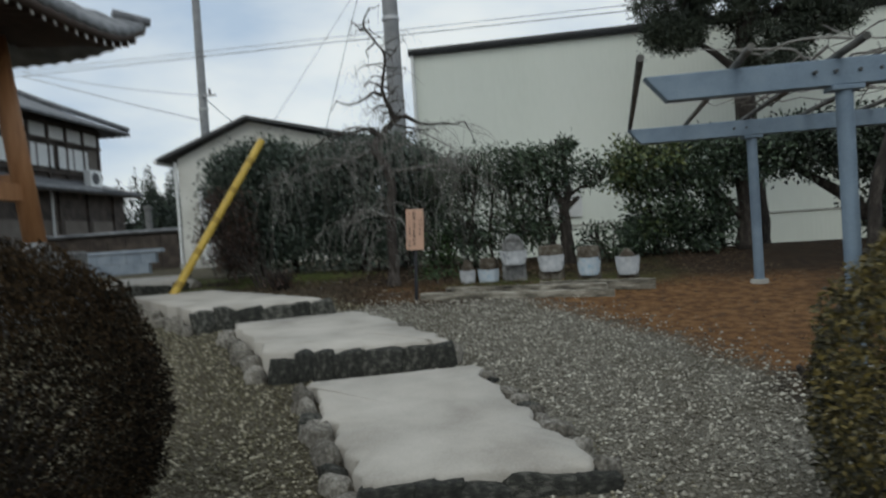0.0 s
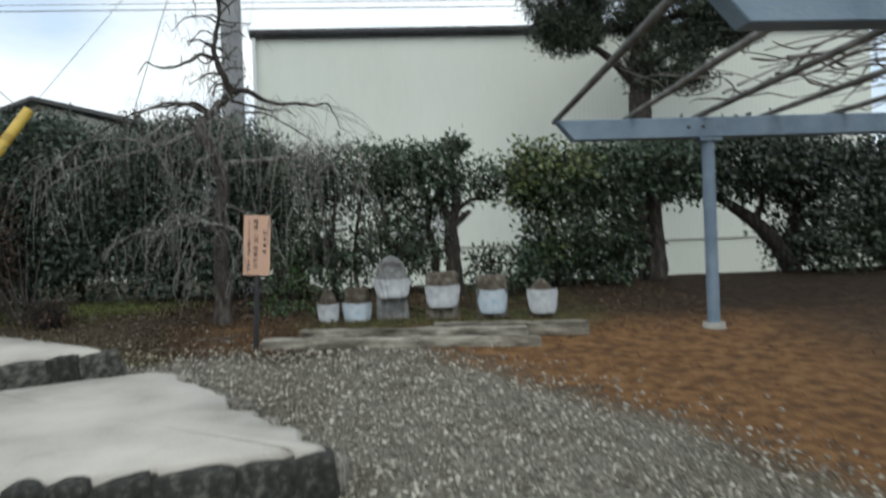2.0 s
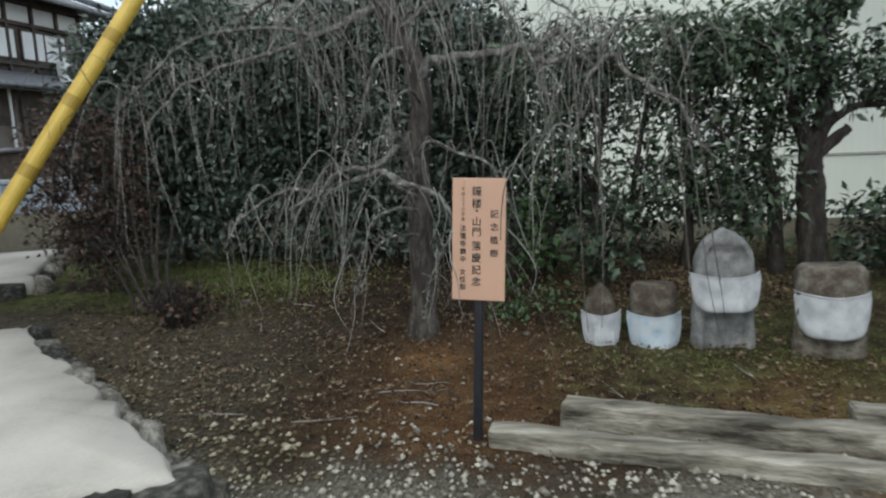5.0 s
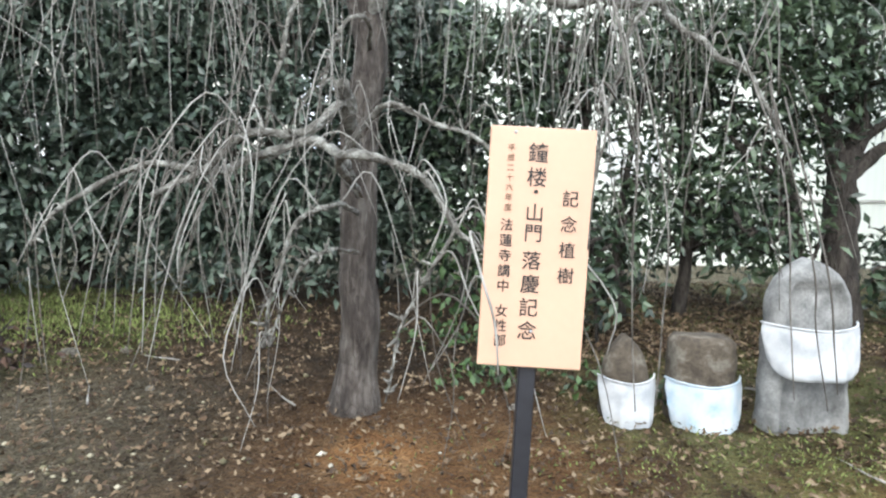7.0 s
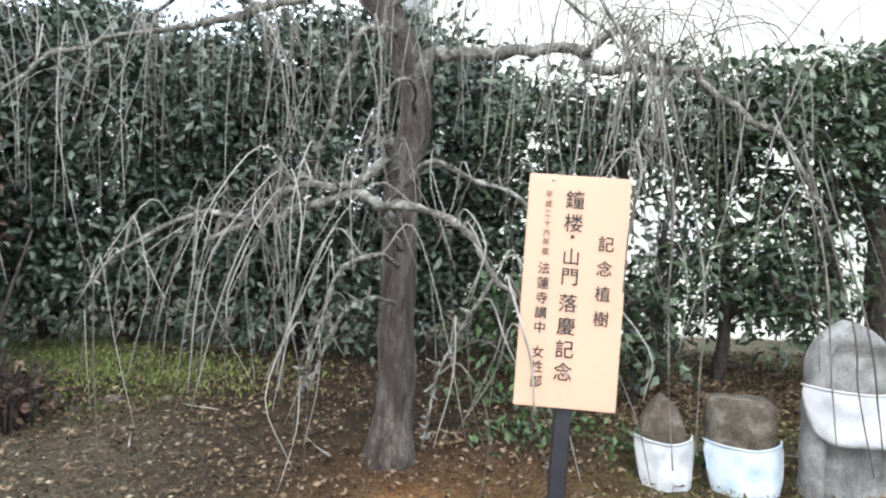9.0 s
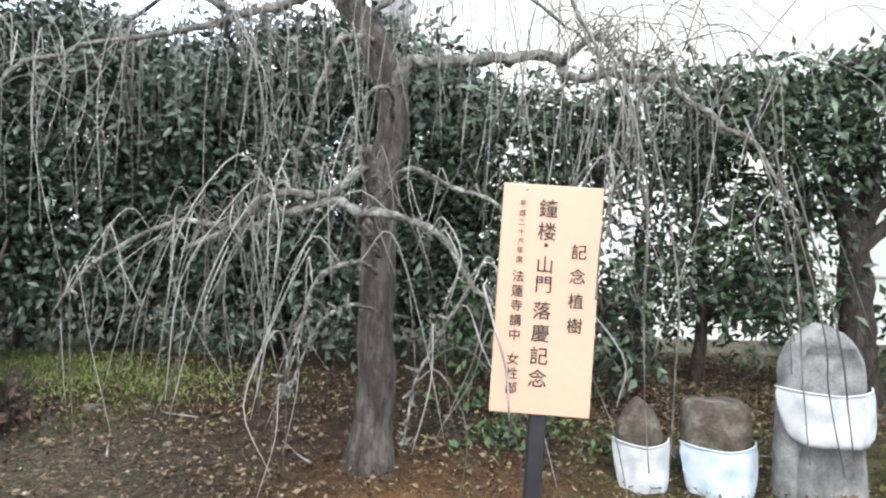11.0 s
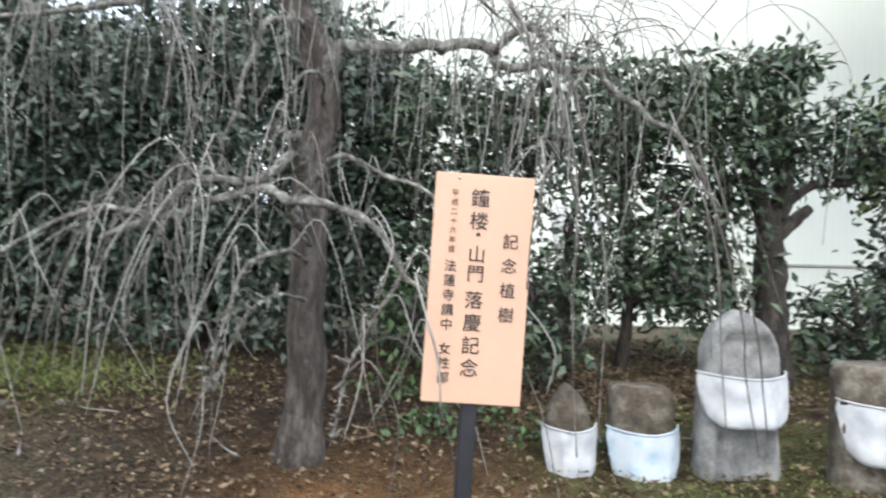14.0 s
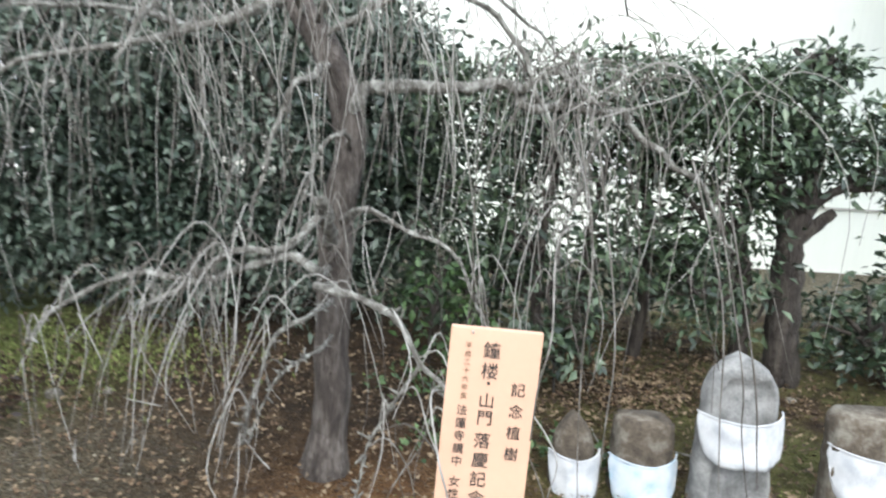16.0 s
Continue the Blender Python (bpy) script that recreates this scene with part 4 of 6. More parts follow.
def build_hedge():
    clipped_tree("hedge_tree", "tall dense clipped evergreen hedge tree with dusty dark leaves", "hedge",
                 [([(-3.5, 12.2, 0.66), (-3.45, 12.2, 1.5), (-3.3, 12.2, 2.4)], 0.07, 0.03), ([(-2.9, 12.3, 0.66), (-3.0, 12.3, 1.4), (-2.8, 12.2, 2.3)], 0.06, 0.03)],
                 [((-3.30, 12.25, 2.04), (1.0, 0.62, 1.0), 34000, 520, 0.115), ((-3.3, 12.2, 1.0), (0.9, 0.5, 0.35), 2600, 60, 0.14)], M_LEAF_GREY, 0.082, "hedge trees", 1, 0.42)
    clipped_tree("hedge_tree", "tall dense clipped evergreen hedge tree with dusty dark leaves", "hedge",
                 [([(-1.7, 12.3, 0.69), (-1.65, 12.25, 1.5), (-1.5, 12.2, 2.4)], 0.07, 0.03), ([(-0.9, 12.3, 0.69), (-0.95, 12.3, 1.3), (-0.8, 12.2, 2.3)], 0.06, 0.03)],
                 [((-1.45, 12.25, 2.02), (1.18, 0.62, 0.99), 36000, 580, 0.115), ((-1.5, 12.2, 1.0), (1.1, 0.5, 0.35), 2900, 70, 0.14)], M_LEAF_GREY, 0.082, "hedge trees", 2, 0.42)
    clipped_tree("hedge_tree", "clipped evergreen tree with flat crown over open leafy lower half", "hedge",
                 [([(0.33, 11.35, 0.66), (0.30, 11.35, 1.3), (0.42, 11.4, 2.2)], 0.04, 0.018), ([(0.98, 11.45, 0.66), (1.02, 11.45, 1.3), (0.9, 11.45, 2.1)], 0.045, 0.02), ([(0.62, 11.4, 0.66), (0.58, 11.4, 1.2), (0.7, 11.4, 2.0)], 0.03, 0.015)],
                 [((0.60, 11.5, 2.28), (0.86, 0.45, 0.28), 4300, 150, 0.09), ((0.40, 11.45, 1.6), (0.72, 0.36, 0.42), 1400, 64, 0.085), ((1.05, 11.45, 1.55), (0.35, 0.34, 0.42), 760, 40, 0.085), ((0.75, 11.4, 1.16), (0.8, 0.26, 0.16), 420, 30, 0.08), ((1.38, 11.35, 1.45), (0.38, 0.3, 0.5), 1050, 44, 0.085), ((-0.15, 11.8, 1.6), (0.4, 0.35, 0.85), 3200, 80, 0.11), ((0.8, 11.85, 1.22), (0.85, 0.22, 0.22), 1500, 60, 0.085), ((0.5, 11.9, 0.95), (0.6, 0.2, 0.12), 260, 24, 0.07)], M_LEAF, 0.08, "hedge trees", 3, 0.38)
    clipped_tree("garden_tree", "small evergreen tree with a thick forked trunk and clipped crown", "tree",
                 [([(1.83, 11.2, 0.60), (1.81, 11.2, 0.98), (1.79, 11.2, 1.35), (1.79, 11.2, 1.55), (1.86, 11.2, 1.78), (1.84, 11.2, 2.1), (1.82, 11.2, 2.5)], 0.118, 0.03),
                  ([(1.80, 11.2, 1.46), (1.74, 11.2, 1.66), (1.68, 11.2, 1.80), (1.62, 11.2, 2.0), (1.52, 11.2, 2.2)], 0.07, 0.025),
                  ([(1.60, 11.28, 0.62), (1.58, 11.28, 1.1), (1.55, 11.27, 1.35), (1.50, 11.27, 1.55), (1.54, 11.27, 1.8), (1.42, 11.27, 2.15)], 0.06, 0.022),
                  ([(1.80, 11.2, 1.50), (1.94, 11.2, 1.63), (2.03, 11.2, 1.70)], 0.05, 0.03), ([(1.84, 11.2, 1.70), (2.05, 11.2, 1.84), (2.28, 11.2, 1.86), (2.42, 11.15, 1.98)], 0.035, 0.012),
                  ([(1.79, 11.2, 1.3), (1.68, 11.15, 1.22), (1.60, 11.12, 1.05)], 0.02, 0.009), ([(1.55, 11.2, 1.38), (1.38, 11.1, 1.17), (1.18, 11.0, 1.20), (1.08, 10.98, 1.30)], 0.016, 0.008), ([(1.52, 11.27, 1.5), (1.3, 11.25, 1.60), (1.1, 11.2, 1.78)], 0.025, 0.01)],
                 [((1.45, 11.25, 2.30), (0.42, 0.36, 0.18), 1700, 70, 0.085), ((1.83, 11.2, 2.54), (0.15, 0.13, 0.10), 420, 16, 0.05), ((1.50, 11.25, 1.95), (0.36, 0.34, 0.26), 700, 40, 0.09), ((1.98, 11.2, 2.10), (0.30, 0.30, 0.26), 800, 40, 0.085), ((2.3, 11.18, 2.02), (0.16, 0.2, 0.14), 220, 12, 0.07), ((1.32, 11.15, 1.30), (0.26, 0.2, 0.20), 420, 22, 0.07)], M_LEAF, 0.08, "hedge trees", 4, 0.38)
    broad = clipped_tree("garden_tree", "broad evergreen tree with yellow-green leaf tips over dark foliage", "tree",
                         [([(4.72, 11.7, 0.67), (4.75, 11.7, 1.2), (4.7, 11.7, 2.2)], 0.17, 0.08), ([(4.7, 11.7, 1.2), (4.2, 11.65, 1.7), (3.6, 11.6, 2.1)], 0.07, 0.03), ([(4.4, 11.8, 0.67), (4.35, 11.8, 1.3), (4.0, 11.8, 2.0)], 0.05, 0.02),
                          ([(3.7, 11.7, 0.67), (3.6, 11.65, 1.2), (3.35, 11.55, 1.8)], 0.04, 0.018)],
                         [((3.22, 11.45, 2.05), (0.48, 0.42, 0.32), 1500, 70, 0.10), ((4.0, 11.55, 2.15), (0.5, 0.5, 0.38), 2700, 90, 0.11), ((3.3, 11.5, 1.45), (0.42, 0.4, 0.34), 1150, 50, 0.10), ((3.95, 11.65, 1.5), (0.45, 0.4, 0.45), 1900, 60, 0.11),
                          ((3.6, 11.6, 0.98), (0.75, 0.35, 0.26), 2600, 80, 0.10), ((4.85, 11.75, 2.25), (0.6, 0.55, 0.40), 3300, 100, 0.12), ((4.3, 11.9, 1.1), (0.3, 0.3, 0.4), 900, 30, 0.11)], M_LEAF, 0.085, "hedge trees", 5)
    tips, tip_off = crown_points(1500, shell_clumps(60, (3.2, 11.35, 2.2), (0.55, 0.38, 0.26), 77), 0.09)
    part("sunlit_crown", leaves(tips - np.array(broad.location), 0.085, tip_off / 0.09), M_LEAF_YEL, broad, "yellow-green young leaves")
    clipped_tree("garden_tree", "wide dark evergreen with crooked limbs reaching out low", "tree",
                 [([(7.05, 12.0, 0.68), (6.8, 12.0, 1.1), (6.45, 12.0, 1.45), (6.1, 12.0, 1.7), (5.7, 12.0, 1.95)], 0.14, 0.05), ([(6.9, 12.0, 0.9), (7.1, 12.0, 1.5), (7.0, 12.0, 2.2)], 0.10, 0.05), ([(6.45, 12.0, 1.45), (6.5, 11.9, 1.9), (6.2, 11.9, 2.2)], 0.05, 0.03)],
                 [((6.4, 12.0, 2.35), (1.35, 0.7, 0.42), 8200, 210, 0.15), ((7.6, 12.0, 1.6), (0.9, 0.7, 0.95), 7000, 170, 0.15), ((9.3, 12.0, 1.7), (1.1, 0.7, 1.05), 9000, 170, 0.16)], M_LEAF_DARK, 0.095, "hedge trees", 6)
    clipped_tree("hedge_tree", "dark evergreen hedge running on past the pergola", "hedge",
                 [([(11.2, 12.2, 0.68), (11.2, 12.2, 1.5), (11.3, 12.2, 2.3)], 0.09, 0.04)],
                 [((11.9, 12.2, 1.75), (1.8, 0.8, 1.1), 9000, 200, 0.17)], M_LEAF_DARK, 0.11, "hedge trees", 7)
    clipped_tree("shrub", "bronze-leaved azalea shrub with bare lower stems", "shrub",
                 [([(-3.02 + 0.04 * k, 10.48 + 0.04 * (k % 3), 0.55), (-3.22 + 0.05 * k, 10.6 + 0.05 * (k % 2), 0.86), (-3.85 + 0.14 * k, 10.88 + 0.06 * (k % 3), 1.40 + 0.06 * (k % 2))], 0.017, 0.006) for k in range(8)],
                 [((-3.70, 11.05, 1.5), (0.36, 0.40, 0.60), 5000, 110, 0.10), ((-3.5, 10.9, 1.0), (0.26, 0.26, 0.2), 420, 22, 0.08)], M_LEAF_BRONZE, 0.05, "", 8)
    clipped_tree("shrub", "small fresh green camellia shrub at the edge of the path", "shrub",
                 [([(2.5, 11.1, 0.64), (2.5, 11.1, 0.9), (2.55, 11.1, 1.15)], 0.014, 0.006), ([(2.45, 11.1, 0.64), (2.35, 11.1, 0.85), (2.25, 11.05, 1.0)], 0.012, 0.006)],
                 [((2.42, 11.15, 0.98), (0.46, 0.3, 0.26), 1500, 60, 0.07)], M_LEAF, 0.07, "", 9)
    clipped_tree("shrub", "low bright green seedling shrub behind the weeping tree", "shrub",
                 [([(-0.35, 11.2, 0.64), (-0.35, 11.2, 0.9), (-0.3, 11.2, 1.2)], 0.010, 0.004), ([(-0.2, 11.2, 0.64), (-0.1, 11.2, 0.9), (-0.02, 11.2, 1.1)], 0.009, 0.004)],
                 [((-0.25, 11.2, 1.0), (0.28, 0.2, 0.3), 340, 26, 0.06)], M_LEAF_BRIGHT, 0.085, "", 10)
    clipped_tree("shrub", "dark camellia seedling beside the signboard", "shrub",
                 [([(0.35, 10.9, 0.62), (0.33, 10.9, 0.85), (0.3, 10.9, 1.1)], 0.010, 0.004)],
                 [((0.33, 10.9, 0.98), (0.2, 0.18, 0.26), 320, 20, 0.06)], M_LEAF, 0.075, "", 11)
    clipped_tree("garden_tree", "leafy yellow-green branch tree beyond the stone markers", "tree",
                 [([(3.25, 11.5, 0.66), (3.2, 11.45, 1.3), (3.05, 11.4, 2.0)], 0.04, 0.02)],
                 [((2.95, 11.4, 2.15), (0.42, 0.35, 0.42), 900, 50, 0.10), ((3.1, 11.4, 1.35), (0.2, 0.25, 0.35), 260, 20, 0.09)], M_LEAF_YEL, 0.09, "", 12)


build_hedge()


def build_big_evergreen():
    clumps = [((4.35, 14.0, 5.55), (0.7, 0.6, 0.42)), ((4.35, 13.9, 4.85), (0.5, 0.45, 0.3)), ((5.4, 14.0, 5.45), (0.75, 0.7, 0.5)), ((6.15, 14.0, 4.38), (0.66, 0.55, 0.58)),
              ((6.6, 14.1, 5.6), (0.9, 0.7, 0.6)), ((7.15, 14.0, 4.98), (0.6, 0.6, 0.40)), ((8.0, 14.1, 5.7), (0.75, 0.7, 0.5)), ((5.8, 14.0, 6.5), (0.8, 0.6, 0.5)), ((6.9, 14.1, 6.7), (0.7, 0.6, 0.5))]
    clipped_tree("pruned_conifer", "big dark pruned conifer with cloud-like foliage pads", "tree",
                 [([(5.75, 14.0, 0.26), (5.7, 14.0, 2.2), (5.65, 14.0, 3.6), (5.75, 14.0, 5.0), (6.1, 14.0, 6.6)], 0.25, 0.12),
                  ([(5.65, 14, 3.9), (5.0, 14, 4.5), (4.4, 14, 4.8)], 0.09, 0.03), ([(5.7, 14, 4.2), (6.4, 14, 4.6), (7.1, 14, 4.8)], 0.1, 0.03), ([(5.8, 14, 4.9), (7, 14, 5.4), (8, 14, 5.6)], 0.09, 0.03)],
                 [(c, h, 8500, 150, 0.085) for c, h in clumps], M_PINE, 0.085, "", 20, 0.3)


build_big_evergreen()


def mound(name, label, centre, radius, squash, n, size, mat, seed, skin=0.10, inner=None):
    """A clipped round shrub: short leaves all over a dark twiggy core."""
    x, y, z = centre
    t = thing(name, label, "shrub", (x, y, gz(x, y)))
    base = gz(x, y)
    rng = np.random.default_rng(seed)
    d = rng.normal(size=(n, 3))
    d /= np.linalg.norm(d, axis=1)[:, None]
    bumpy = np.array([1 + 0.10 * noise.noise(Vector(q) * 2.2 + Vector((seed, 0, 0))) + 0.05 * noise.noise(Vector(q) * 6) for q in d])
    r = radius * bumpy * (1 - np.abs(rng.normal(size=n)) * skin)
    p = d * r[:, None] * np.array([1, 1, squash]) + np.array([0, 0, z - base])
    keep = p[:, 2] > 0.03
    part("crown", leaves(p[keep], size, d[keep] * 1.4, 0.5, -0.1), mat, t)
    tw = Tubes(4)
    for k in range(60):
        q = Vector(d[k]) * radius * 0.9
        q.z = abs(q.z) * squash + (z - base) * 0.5
        s = Vector((random.uniform(-.1, .1), random.uniform(-.1, .1), 0))
        tw.add(spline([s, q * 0.5 + Vector((0, 0, 0.1)), q], 3), 0.016, 0.004)
    tagged(part("stemwork", tw.mesh(), M_BARK, t), kind="stuff")
    return t


mound("clipped_shrub", "round clipped azalea with dull bronze winter leaves beside the path", (-1.52, 2.55, 0.60), 0.80, 0.97, 90000, 0.023, M_LEAF_RED, 3, 0.12)
mound("clipped_shrub", "round shrub with golden green new leaves beside the gravel", (2.55, 2.55, 0.48), 0.70, 1.1, 36000, 0.031, M_LEAF_GOLD, 5, 0.14)


def build_far_woods():
    rng = np.random.default_rng(9)
    groves = []
    for cx, cy, top in ((-26, 60, 5.0), (-30, 62, 6.0), (-34, 60, 5.2), (-22, 61, 4.4), (-18, 63, 4.2), (-38, 62, 6), (-14, 64, 4.0), (-10, 66, 4.0), (-21, 47, 3.6), (-18.5, 44, 3.2), (-24, 52, 4.4), (-16, 46, 2.9), (-19.5, 50, 3.9)):
        for k in range(7):
            x, y = cx + rng.uniform(-2.4, 2.4), cy + rng.uniform(-1, 1)
            h, r, m = top * rng.uniform(0.75, 1.05), rng.uniform(0.7, 1.3), 900
            q, a = np.sqrt(rng.random(m)), rng.uniform(0, 6.283, m)
            z = 0.7 + (h - 0.7) * 1.75 * (1 - 0.75 * q ** 1.5) * rng.random(m) ** 0.55
            groves.append(np.stack([x + np.cos(a) * q * r, y + np.sin(a) * q * r, z], 1))
    w = part("far_woods", leaves(np.concatenate(groves), 0.34), M_WOODS)
    tagged(w, "dark line of woods beyond the houses", "trees", kind="stuff")


build_far_woods()


# ---- weeping tree ----
def furrowed(pts, r0, r1, depth=0.09, sides=30):
    """A tapered trunk whose bark is split into upright ridges, with a few swellings."""
    v, f, n = [], [], len(pts)
    for i, p in enumerate(pts):
        d = (pts[min(i + 1, n - 1)] - pts[max(i - 1, 0)]).normalized()
        q = Vector((1, 0, 0))
        q = (q - d * q.dot(d)).normalized()
        w = d.cross(q)
        r = r0 + (r1 - r0) * (i / (n - 1)) ** 0.9
        for j in range(sides):
            a = 2 * math.pi * j / sides
            c, e = math.cos(a), math.sin(a)
            ridge = noise.noise((c * 5.5, e * 5.5, p.z * 2.6)) + 0.6 * noise.noise((c * 11, e * 11, p.z * 6))
            swell = 0.9 * noise.noise((c * 1.3, e * 1.3, p.z * 4.5 + 7))
            v.append(p + (q * c + w * e) * r * (1 + depth * (ridge + swell)))
    for i in range(n - 1):
        for j in range(sides):
            a, b = i * sides + j, i * sides + (j + 1) % sides
            f.append((a, b, b + sides, a + sides))
    f.append(tuple(reversed(range(sides))))
    f.append(tuple((n - 1) * sides + j for j in range(sides)))
    me = raw(v, f)
    me.polygons.foreach_set("use_smooth", [True] * len(me.polygons))
    return me


